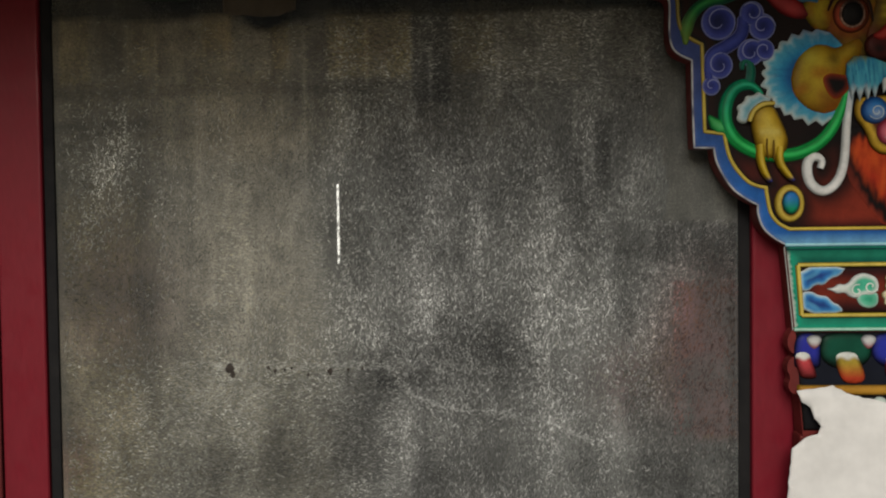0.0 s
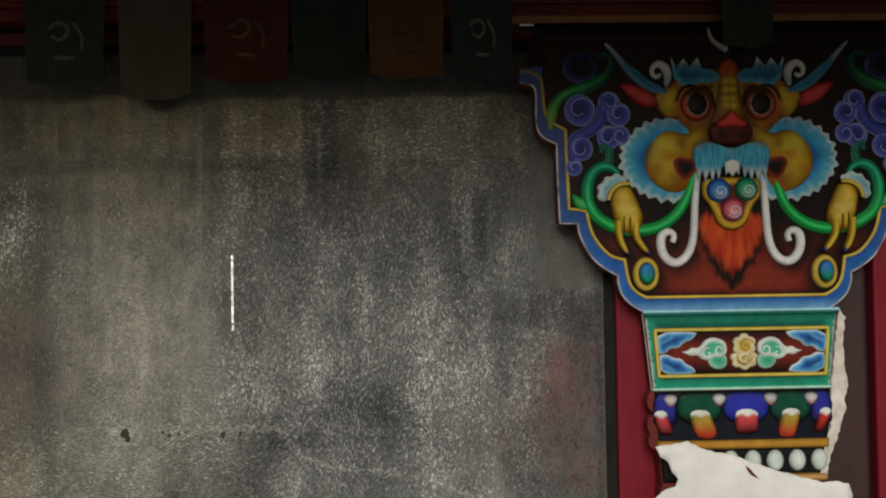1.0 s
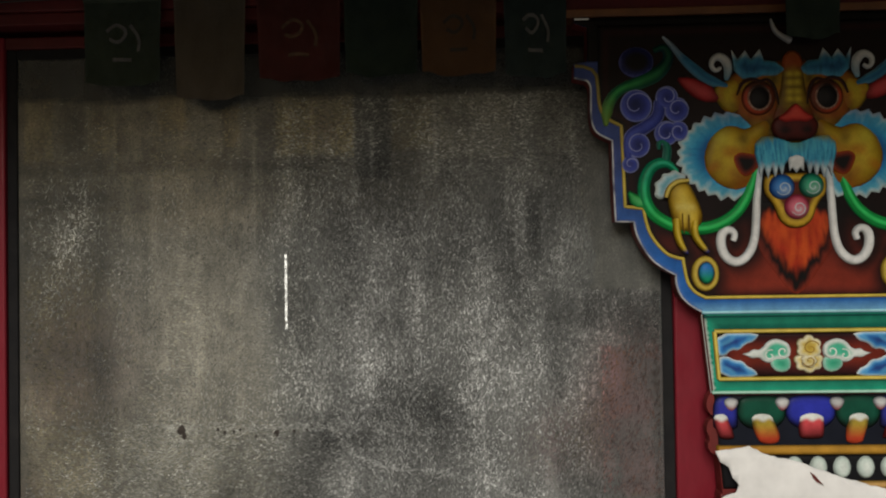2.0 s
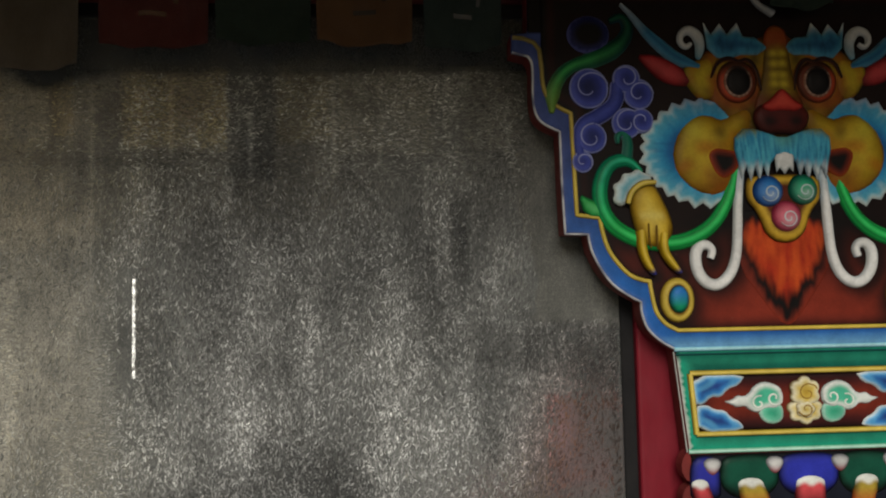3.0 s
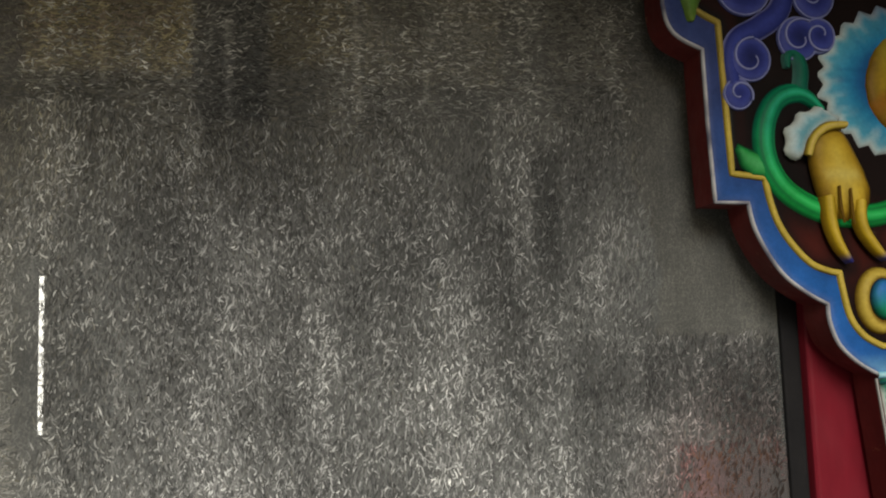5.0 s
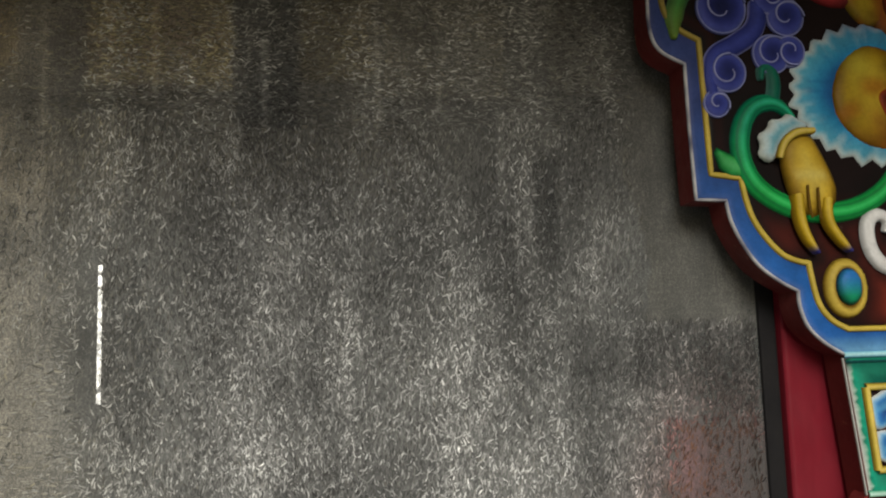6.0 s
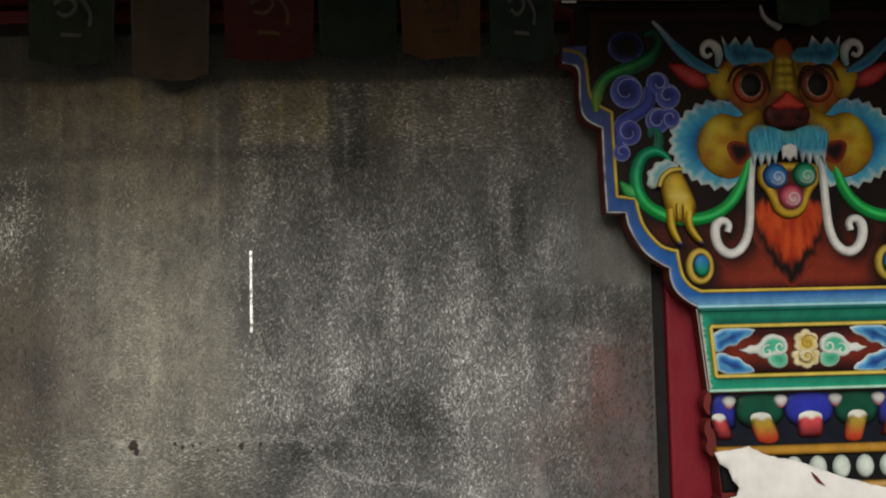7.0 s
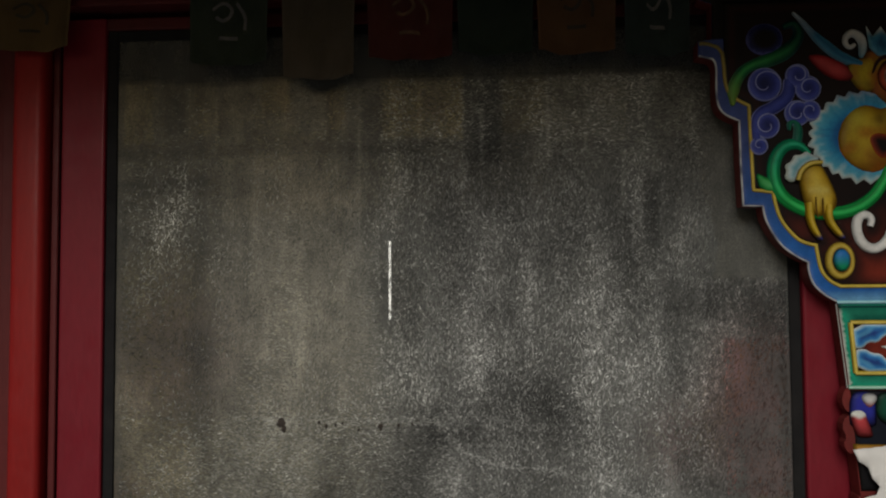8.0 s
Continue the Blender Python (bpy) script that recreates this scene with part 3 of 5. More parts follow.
def ruff_tone(x, z, d, c):
    a = math.atan2(z - RUFF[1], -abs(x) - RUFF[0])
    c = lerp3(c, (0.62, 0.70, 0.68), 0.5 * max(0.0, brushed(a * 9, d, 1.0, 0.25, 2.0)) * (1 - smooth01(1.0, 3.2, d)))
    c = lerp3(c, (0.012, 0.09, 0.26), 0.45 * max(0.0, brushed(a * 11, d, 1.0, 0.3, 8.0)) * smooth01(0.6, 2.4, d))
    # eave shade put into the colour of the upper ruff
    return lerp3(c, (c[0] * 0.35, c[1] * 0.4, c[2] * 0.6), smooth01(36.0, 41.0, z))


def cheek_tone(x, z, d, c):
    x = abs(x)
    c = lerp3(c, (0.36, 0.13, 0.008), 0.8 * max(0.0, min(1.0, noise.noise(Vector((x * 0.3, z * 0.3, 6.0))) * 2.2)))
    c = lerp3(c, (0.55, 0.50, 0.05), 0.5 * math.exp(-((x - 14.8) / 1.8) ** 2 - ((z - 34.4) / 2.2) ** 2))
    c = lerp3(c, (0.20, 0.055, 0.008), 0.8 * math.exp(-((x - 11.0) / 3.0) ** 2 - ((z - 26.0) / 3.2) ** 2))
    c = lerp3(c, (0.10, 0.05, 0.006), 0.7 * math.exp(-((x - 10.4) / 1.3) ** 2 - ((z - 34.2) / 1.8) ** 2))
    return lerp3(c, (0.16, 0.09, 0.008), 0.7 * smooth01(9.0, 5.0, x))


def fur(flip):
    """Ruff, cheek, eye, ear, horn and whisker of one side."""
    rng = random.Random(7)
    out, n = [], 16
    for i in range(n):
        a = radians(72 + 206 * i / (n - 1))
        b = a + radians(5.5 + rng.uniform(-2.2, 2.2))
        k = 0.5 + 0.5 * rng.random()
        out.append((RUFF[0] + 10.9 * math.cos(a), RUFF[1] + 8.7 * math.sin(a)))
        out.append((RUFF[0] + (11.1 + 1.1 * k) * math.cos(b + 0.04), RUFF[1] + (8.9 + 1.0 * k) * math.sin(b + 0.04)))
    out += [(RUFF[0] + 5, RUFF[1] - 7), (RUFF[0] + 5, RUFF[1] + 7)]
    relief("ruff", out, 0.35, 0.35, 1.5, [(0, (0.58, 0.64, 0.62)), (0.4, (0.44, 0.60, 0.62)), (1.0, (0.09, 0.38, 0.52)), (2.8, (0.03, 0.27, 0.48)), (4.2, (0.018, 0.14, 0.36)), (5.4, (0.015, 0.07, 0.22))], smooth=0, step=0.38, flip=flip, label="blue ruff with white serrated edge", tint=ruff_tone)
    relief("cheek", [(-5.4, 38.6), (-7.6, 37.7), (-9.6, 36.3), (-11.6, 37.2), (-13.8, 37.4), (-17.0, 35.0), (-18.6, 31.3), (-18.2, 27.7), (-15.6, 24.7), (-12.5, 23.5), (-10.2, 23.8), (-8.6, 25.2), (-7.6, 28.0), (-7.4, 30.8), (-7.2, 32.6), (-5.0, 34.2), (-4.2, 37.2)], 0.55, 0.8, 3.4,
           [(0, (0.10, 0.05, 0.005)), (0.6, (0.22, 0.12, 0.008)), (1.9, (0.37, 0.245, 0.012)), (3.6, (0.47, 0.33, 0.025))], flip=flip, label="golden yellow cheek", step=0.45, tint=cheek_tone)
    relief("mouth_corner", [(-12.6, 30.5), (-11.3, 31.5), (-9.5, 31.2), (-7.2, 30.8), (-7.2, 28.2), (-9.8, 26.2), (-11.2, 27.0), (-12.1, 28.7)], 1.38, 0.06, 0.8, [(0, (0.30, 0.05, 0.012)), (0.5, (0.13, 0.018, 0.008)), (1.3, BLACK)], flip=flip, label="dark open mouth corner", step=0.4, depth=0.9)
    # upper halves of the eye rims carry painted-in shade
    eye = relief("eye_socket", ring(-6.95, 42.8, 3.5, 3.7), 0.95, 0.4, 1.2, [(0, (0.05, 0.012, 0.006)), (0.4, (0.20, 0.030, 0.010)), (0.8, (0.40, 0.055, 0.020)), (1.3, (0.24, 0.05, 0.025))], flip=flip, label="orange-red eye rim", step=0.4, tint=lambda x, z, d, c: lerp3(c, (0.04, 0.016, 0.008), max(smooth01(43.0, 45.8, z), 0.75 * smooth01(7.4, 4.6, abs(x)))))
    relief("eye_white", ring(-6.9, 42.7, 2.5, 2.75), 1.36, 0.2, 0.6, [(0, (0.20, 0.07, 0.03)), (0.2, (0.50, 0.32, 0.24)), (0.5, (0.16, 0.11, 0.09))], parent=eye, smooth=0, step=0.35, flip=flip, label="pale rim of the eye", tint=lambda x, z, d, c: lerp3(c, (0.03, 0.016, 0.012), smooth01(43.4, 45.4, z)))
    relief("eyeball", ring(-6.9, 42.7, 2.1, 2.35), 1.56, 0.3, 1.8, [(0, (0.02, 0.014, 0.012)), (0.5, (0.006, 0.005, 0.005)), (2.0, (0.016, 0.014, 0.014))], parent=eye, smooth=0, step=0.4, flip=flip, label="black eyeball")
    stroke("brow_ridge", [(-11.4, 43.4), (-10.3, 46.2), (-8.0, 46.9), (-6.6, 46.1), (-5.0, 46.8), (-3.4, 44.8), (-2.9, 41.2)], [0.3, 0.7, 0.9, 0.7, 0.9, 0.7, 0.3], 1.15, 0.15, [(0, (0.10, 0.03, 0.010)), (0.5, (0.03, 0.010, 0.007)), (1, BLACK)], flip=flip, label="black frowning brow line")
    relief("ear", [(-24.0, 47.6), (-20.8, 47.7), (-16.6, 45.9), (-13.2, 42.6), (-16.8, 42.0), (-19.9, 43.0), (-22.2, 45.2)], 0.4, 0.5, 1.6, [(0, (0.10, 0.01, 0.01)), (0.5, (0.28, 0.02, 0.022)), (1.4, (0.42, 0.05, 0.05))], flip=flip, label="red pointed ear", smooth=1, tint=lambda x, z, d, c: lerp3(c, (0.05, 0.01, 0.008), 0.9 * smooth01(17.5, 14.5, abs(x))))
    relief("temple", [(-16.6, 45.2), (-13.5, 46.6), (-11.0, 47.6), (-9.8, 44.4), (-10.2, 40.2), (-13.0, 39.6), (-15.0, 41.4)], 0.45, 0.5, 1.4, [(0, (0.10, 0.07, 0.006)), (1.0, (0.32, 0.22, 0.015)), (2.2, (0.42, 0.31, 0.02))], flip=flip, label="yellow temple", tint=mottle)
    stroke("horn", [(-26.4, 56.2), (-24.6, 54.4), (-22.4, 51.6), (-19.6, 49.0), (-17.2, 46.9), (-13.2, 45.4)], [0.3, 1.1, 1.8, 2.3, 2.2, 0.9], 0.5, 0.6, [(0, (0.10, 0.20, 0.28)), (0.5, (0.035, 0.17, 0.28)), (1, (0.02, 0.10, 0.20))], flip=flip, label="blue horn with a white tip", along=lambda t, s, c: lerp3((0.34, 0.38, 0.40), c, t * 2.6))
    stroke("curl", [(-13.5, 46.6), (-12.9, 49.0), (-13.5, 50.9), (-15.0, 51.8), (-16.4, 50.9), (-16.5, 49.4), (-15.5, 48.6), (-14.6, 49.3)], [0.5, 1.6, 2.0, 1.7, 1.2, 1.0, 0.9, 0.7], 1.0, 0.4, [(0, (0.34, 0.36, 0.36)), (0.4, (0.42, 0.43, 0.42)), (1, (0.50, 0.50, 0.48))], flip=flip, label="white curled lock", along=lambda t, s, c: lerp3((0.10, 0.26, 0.34), c, t * 3.5))
    relief("brow_tuft", [(-12.3, 53.0), (-11.1, 50.9), (-9.5, 52.8), (-8.3, 50.9), (-6.5, 53.0), (-5.6, 50.6), (-3.4, 50.4), (-1.2, 48.6), (-3.2, 47.4), (-6.0, 47.4), (-8.0, 46.7), (-10.2, 46.9), (-11.8, 48.6)], 0.9, 0.5, 1.4, [(0, (0.12, 0.28, 0.36)), (0.5, (0.04, 0.20, 0.32)), (1.7, (0.015, 0.08, 0.17))], smooth=0, step=0.36, flip=flip, label="blue spiky brow with white tips",
           tint=lambda x, z, d, c: lerp3(lerp3(c, BLACK, 0.6 * max(0.0, brushed(x, z, 1.8, 0.4, 3.0))), (0.56, 0.60, 0.60), smooth01(50.6, 52.6, z) * (1 - 0.6 * smooth01(0.2, 0.9, d))))
    stroke("whisker", WHISKER_LINE, [1.7, 1.7, 1.6, 1.7, 1.7, 1.9, 2.0, 2.0, 1.5, 1.2], 0.7, 0.6, [(0, (0.38, 0.39, 0.38)), (0.35, (0.70, 0.71, 0.69)), (1, (0.78, 0.78, 0.75))], flip=flip, label="long white curling whisker",
           along=lambda t, s, c: lerp3((0.08, 0.32, 0.50), c, t * 3.6 + 0.25 * s))


WHISKER_LINE = [(x + 1.0, z + 0.45) for x, z in WHISKER]
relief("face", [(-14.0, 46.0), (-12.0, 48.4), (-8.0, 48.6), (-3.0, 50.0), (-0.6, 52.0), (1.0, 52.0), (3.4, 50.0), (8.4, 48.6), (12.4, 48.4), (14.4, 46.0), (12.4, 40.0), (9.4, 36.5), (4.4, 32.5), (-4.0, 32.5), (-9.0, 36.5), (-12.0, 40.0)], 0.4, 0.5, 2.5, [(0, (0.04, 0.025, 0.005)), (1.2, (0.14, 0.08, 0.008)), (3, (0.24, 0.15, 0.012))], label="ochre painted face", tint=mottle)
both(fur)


def bridge_tone(x, z, d, c):
    """Two rows of sprayed yellow knobs on the snout, rust red towards the crown."""
    x -= AXIS
    for zz, r in ((47.6, 1.0), (45.8, 1.1), (43.9, 1.0), (42.4, 1.2)):
        c = lerp3(c, (0.52, 0.40, 0.03), 0.85 * math.exp(-((abs(x) - 0.8) / 0.7) ** 2 - ((z - zz) / (0.6 * r)) ** 2))
        c = lerp3(c, (0.07, 0.03, 0.005), 0.7 * math.exp(-(x / 1.8) ** 2 - ((z - zz + 0.95) / 0.3) ** 2))
    c = lerp3(c, (0.24, 0.05, 0.012), smooth01(47.5, 50.0, z) * (1 - smooth01(51.0, 53.5, z)))
    return lerp3(c, (0.10, 0.018, 0.008), 0.8 * smooth01(41.6, 39.6, z))


relief("bridge", mirrored([(-0.6, 52.6), (-1.9, 51.0), (-2.2, 46.2), (-3.0, 42.0), (-4.4, 38.6), (-3.6, 36.6)]), 0.8, 0.55, 2.4, [(0, (0.07, 0.035, 0.006)), (1.2, (0.17, 0.10, 0.010)), (2.4, (0.27, 0.18, 0.016))], label="ochre knobbed bridge of the snout", step=0.4, tint=bridge_tone)
# nostrils and the shadow low on the snout are painted in
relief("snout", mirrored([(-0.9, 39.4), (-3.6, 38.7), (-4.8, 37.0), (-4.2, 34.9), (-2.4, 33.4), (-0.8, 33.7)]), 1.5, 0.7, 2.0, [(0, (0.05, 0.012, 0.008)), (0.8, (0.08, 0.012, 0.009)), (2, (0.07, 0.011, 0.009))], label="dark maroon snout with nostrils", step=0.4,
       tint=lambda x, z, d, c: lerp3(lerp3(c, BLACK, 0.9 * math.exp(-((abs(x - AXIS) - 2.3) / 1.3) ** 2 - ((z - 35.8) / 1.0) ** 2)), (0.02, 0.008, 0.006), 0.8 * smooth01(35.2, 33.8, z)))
relief("nose_tip", mirrored([(-0.3, 41.2), (-1.8, 39.4), (-3.7, 38.3), (-2.0, 37.3), (-0.7, 37.6)]), 2.2, 0.3, 1.2, [(0, (0.20, 0.014, 0.012)), (0.5, (0.38, 0.03, 0.022)), (1.2, (0.50, 0.055, 0.035))], label="red nose tip", step=0.4)


def moustache_tone(x, z, d, c):
    x -= AXIS
    b = brushed(x * (1 + 0.02 * (33 - z)), z, 2.2, 0.16, 5.0)
    c = lerp3((0.02, 0.20, 0.38), (0.09, 0.44, 0.56), 0.5 + 0.9 * b)
    c = lerp3(c, (0.10, 0.30, 0.26), 0.8 * math.exp(-(x / 1.8) ** 2) * smooth01(30.5, 33, z))
    c = lerp3(c, (0.60, 0.66, 0.66), smooth01(29.6, 27.4, z + 0.9 * b) * 0.95)
    c = lerp3(c, (0.17, 0.17, 0.05), 0.9 * smooth01(33.2, 35.0, z + 0.8 * b + 0.25 * abs(x) - 1.0))
    return lerp3(c, (0.010, 0.05, 0.10), 0.35 * smooth01(0.45, 0.0, d) * smooth01(33.0, 30.5, z) + 0.55 * max(0.0, -b) * smooth01(33.5, 31.0, z))


relief("moustache", mirrored([(-0.7, 33.2), (-2.5, 34.0), (-4.8, 34.6), (-6.6, 34.6), (-8.0, 33.2), (-8.1, 31.0), (-7.6, 29.0), (-7.1, 26.1), (-6.2, 28.2), (-5.5, 25.8), (-4.7, 28.2), (-4.0, 25.7), (-3.3, 28.4), (-2.6, 26.3), (-2.0, 28.8), (-1.2, 29.6)]), 1.6, 0.45, 0.8, [(0, SKYB), (1, SKYB)], smooth=0, step=0.26, label="drooping light blue moustache with white tips", tint=moustache_tone)
relief("chin_tuft", [(-1.5, 30.2), (-1.2, 27.3), (-0.6, 28.0), (0.2, 26.9), (1.0, 28.0), (1.7, 27.3), (1.9, 30.2), (0.2, 30.8)], 1.9, 0.3, 0.8, [(0, (0.42, 0.46, 0.46)), (0.4, (0.70, 0.71, 0.69))], smooth=0, step=0.35, label="white chin tuft")


def beard_tone(x, z, d, c):
    """Orange-red hair that feathers out through black into the brick-red ground, which darkens upwards."""
    b = brushed(x + 0.12 * (x - AXIS) * (z - 20) / 10, z, 0.85, 0.22, 11.0)
    core = smooth01(1.1, 3.4, d - 0.12 * max(0.0, 13 - z) + 1.2 * b)
    c = lerp3(BLACK, lerp3((0.36, 0.028, 0.010), (0.54, 0.075, 0.015), 0.5 + b), core)
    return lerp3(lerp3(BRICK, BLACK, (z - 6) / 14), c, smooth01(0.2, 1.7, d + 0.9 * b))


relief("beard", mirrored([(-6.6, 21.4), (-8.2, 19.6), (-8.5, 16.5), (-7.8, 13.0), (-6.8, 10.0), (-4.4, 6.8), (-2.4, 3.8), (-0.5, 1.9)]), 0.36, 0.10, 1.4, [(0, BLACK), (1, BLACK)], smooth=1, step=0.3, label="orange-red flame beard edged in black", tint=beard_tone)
relief("lower_lip", mirrored([(-5.4, 27.0), (-6.3, 25.6), (-6.2, 22.8), (-4.8, 21.2), (-3.9, 19.4), (-3.2, 17.2), (-1.6, 15.9), (-0.5, 15.6)]), 0.9, 0.6, 1.2, [(0, (0.10, 0.05, 0.006)), (0.4, (0.44, 0.26, 0.02)), (1.1, (0.58, 0.38, 0.04)), (1.9, (0.10, 0.02, 0.01))], label="golden lower lip")
for cx, cz, r, c0, c1, nm in ((-2.75, 24.1, 2.7, (0.01, 0.06, 0.22), (0.03, 0.20, 0.52), "blue"), (3.25, 24.3, 2.65, (0.005, 0.10, 0.06), (0.02, 0.34, 0.17), "green"), (0.2, 19.9, 2.65, (0.28, 0.03, 0.06), (0.62, 0.13, 0.18), "pink")):
    gem = relief("jewel", ring(cx, cz, r, r), 1.4, 1.1, r, [(0, tuple(c * 0.35 for c in c0)), (0.5, c0), (1.6, c1)], smooth=0, step=0.35, label="round " + nm + " painted jewel",
                 tint=lambda x, z, d, c, cx=cx, cz=cz, c1=c1: lerp3(c, tuple(0.45 * v + 0.34 for v in c1), 0.75 * math.exp(-((x - cx - 0.35) / 1.2) ** 2 - ((z - cz + 0.75) / 0.95) ** 2)))
    stroke("highlight", spiral(cx + 0.15, cz - 0.3, 1.6, 0.25, 1.5, 3.6), [0.15, 0.34, 0.42, 0.34], 2.42, 0.08, [(0, tuple(0.6 * v + 0.15 for v in c1)), (1, (0.58, 0.68, 0.70))], parent=gem, smooth=0)


SPREAD[:] = [1.0, 0.0, 0.0]


def trailing(flip):
    """The ribbon, the clawed foot with its cuff, clouds and medallion of one side."""
    stroke("ribbon", shift(RIBBON), [0.6, 2.3, 2.7, 2.7, 2.7, 2.7, 2.7, 2.7, 2.6, 2.4, 2.2, 1.4], 0.5, 0.7, [(0, (0.008, 0.10, 0.035)), (0.25, (0.012, 0.34, 0.065)), (0.5, (0.008, 0.20, 0.045)), (0.75, (0.02, 0.46, 0.09)), (1, (0.05, 0.58, 0.15))], flip=flip, label="green ribbon shaded darker along its folds",
           along=lambda t, s, c: lerp3((c[0] * 0.6, c[1] * 0.75, c[2] * 1.7), c, (t - 0.15) * 4))
    relief("ribbon_leaf", shift([(-36.0, 23.8), (-33.4, 22.6), (-31.0, 21.6), (-31.4, 19.4), (-34.9, 19.9)]), 0.5, 0.5, 1.2, [(0, GRN_D), (0.5, (0.03, 0.34, 0.07)), (1.4, (0.10, 0.48, 0.16))], smooth=1, flip=flip, label="green leaf")
    stroke("sprig", shift([(-27.7, 28.9), (-27.1, 32.1), (-27.9, 33.9), (-29.0, 33.5), (-29.0, 32.0)]), [2.0, 1.9, 1.5, 1.1, 0.6], 0.5, 0.6, [(0, (0.10, 0.24, 0.20)), (0.4, TEAL_D), (1, (0.01, 0.15, 0.09))], flip=flip, label="dark green sprig")
    paw = relief("clawed_foot", shift([(-26.6, 23.6), (-24.9, 25.4), (-22.4, 25.2), (-21.2, 23.1), (-19.2, 18.3), (-19.9, 15.8), (-22.0, 14.4), (-24.7, 14.9), (-25.7, 17.0), (-26.6, 20.7)], -0.35), 0.9, 0.95, 2.6, [(0, (0.08, 0.04, 0.004)), (0.7, (0.36, 0.22, 0.015)), (1.8, (0.58, 0.40, 0.04)), (3, (0.66, 0.49, 0.08))], flip=flip, label="golden clawed foot",
                 tint=lambda x, z, d, c: lerp3(lerp3(c, (0.16, 0.08, 0.006), 0.75 * smooth01(19.2, 17.0, z) * max(0.0, math.cos(2.6 * (abs(x) - 23.0)))), (0.70, 0.58, 0.16), 0.6 * math.exp(-((z - 19.8) / 0.7) ** 2) * smooth01(0.8, 1.6, d)))
    for line in ([(-25.0, 17.5), (-24.9, 14.4), (-24.2, 12.1), (-22.9, 10.1)], [(-21.2, 17.0), (-21.4, 14.2), (-20.0, 11.9), (-18.6, 10.3)]):
        stroke("toe", shift(line, -0.35), [1.8, 1.7, 1.4, 0.5], 1.2, 0.9, [(0, GOLD_D), (0.5, GOLD), (1, (0.64, 0.46, 0.07))], parent=paw, flip=flip, label="toe with a dark blue claw", along=lambda t, s, c: lerp3(c, (0.03, 0.03, 0.16), (t - 0.74) * 8))
    for line in ([(-23.9, 18.5), (-23.9, 16.0), (-23.6, 14.4)], [(-22.6, 18.2), (-22.6, 15.8), (-22.5, 14.2)]):
        stroke("toe_line", shift(line, -0.35), [0.25, 0.35, 0.2], 2.2, 0.08, [(0, GOLD_D), (1, GOLD_D)], parent=paw, flip=flip)
    cuff = relief("cuff", shift([(-28.3, 21.4), (-29.5, 22.4), (-29.0, 23.7), (-29.4, 25.0), (-28.0, 25.7), (-27.6, 27.0), (-26.2, 26.9), (-25.2, 27.8), (-24.0, 26.9), (-22.8, 26.6), (-22.9, 25.3), (-24.6, 25.3), (-26.6, 23.6), (-27.3, 21.8)], -0.35), 1.0, 1.1, 1.3, [(0, OFF), (0.35, (0.62, 0.74, 0.74)), (1.2, (0.16, 0.42, 0.50))], smooth=1, step=0.4, flip=flip, label="pale blue scalloped cuff")
    stroke("cuff_band", shift([(-27.2, 21.8), (-26.6, 23.8), (-24.8, 25.2), (-22.4, 25.3)], -0.35), [0.9, 1.1, 1.1, 0.8], 1.9, 0.5, [(0, GOLD_D), (0.5, YEL), (1, (0.66, 0.50, 0.14))], parent=cuff, flip=flip, label="yellow band")
    stroke("cloud_stem", shift([(-28.6, 42.5), (-28.9, 38.8), (-31.9, 36.6), (-34.9, 35.3), (-35.6, 32.7), (-35.3, 29.8)]), [2.6, 2.8, 3.0, 2.8, 2.2, 1.8], 0.4, 0.5, [(0, LILAC), (0.25, VIO), (1, (0.05, 0.07, 0.34))], flip=flip, label="violet-blue cloud stem")
    for cx, cz, r, st, hand in ((-33.6, 41.3, 3.3, 0.2, 1), (-27.2, 42.9, 2.3, 2.4, -1), (-25.2, 40.3, 2.5, 0.0, 1), (-27.4, 35.4, 2.5, 1.0, 1), (-24.9, 35.8, 2.0, -1.2, -1), (-33.4, 33.0, 2.5, 1.4, 1), (-35.0, 29.0, 1.7, -0.5, 1)):
        c = relief("cloud_curl", shift(ring(cx, cz, r, r * 1.03)), 0.55, 0.55, 1.3, [(0, (0.12, 0.14, 0.44)), (0.7, (0.06, 0.08, 0.36)), (1.4, VIO), (2.6, VIO_D)], smooth=0, step=0.42, flip=flip, label="violet-blue cloud curl with a pale rim")
        stroke("curl_rim", shift(ring(cx, cz, r * 0.96, r * 0.99, 28) + [(cx + r * 0.96, cz)]), [0.3], 0.62, 0.2, [(0, (0.11, 0.13, 0.36)), (1, (0.30, 0.33, 0.60))], parent=c, smooth=0, flip=flip)
        stroke("curl_line", shift(spiral(cx, cz, r * 0.95, r * 0.22, 0.85, st, hand=hand)), [0.3, 0.34, 0.22], 1.05, 0.14, [(0, (0.12, 0.14, 0.38)), (1, (0.38, 0.41, 0.68))], parent=c, smooth=0, flip=flip)
    # vine and topmost curl sink to near black: eave shade in their colours
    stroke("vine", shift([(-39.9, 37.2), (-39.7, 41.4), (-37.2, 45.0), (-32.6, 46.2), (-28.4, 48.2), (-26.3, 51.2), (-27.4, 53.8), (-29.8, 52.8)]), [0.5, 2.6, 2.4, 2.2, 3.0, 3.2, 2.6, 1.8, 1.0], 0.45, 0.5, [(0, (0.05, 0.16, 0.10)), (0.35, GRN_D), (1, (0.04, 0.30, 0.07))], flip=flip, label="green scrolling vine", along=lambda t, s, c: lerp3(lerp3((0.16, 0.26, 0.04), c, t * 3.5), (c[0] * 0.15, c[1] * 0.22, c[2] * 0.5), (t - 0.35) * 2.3))
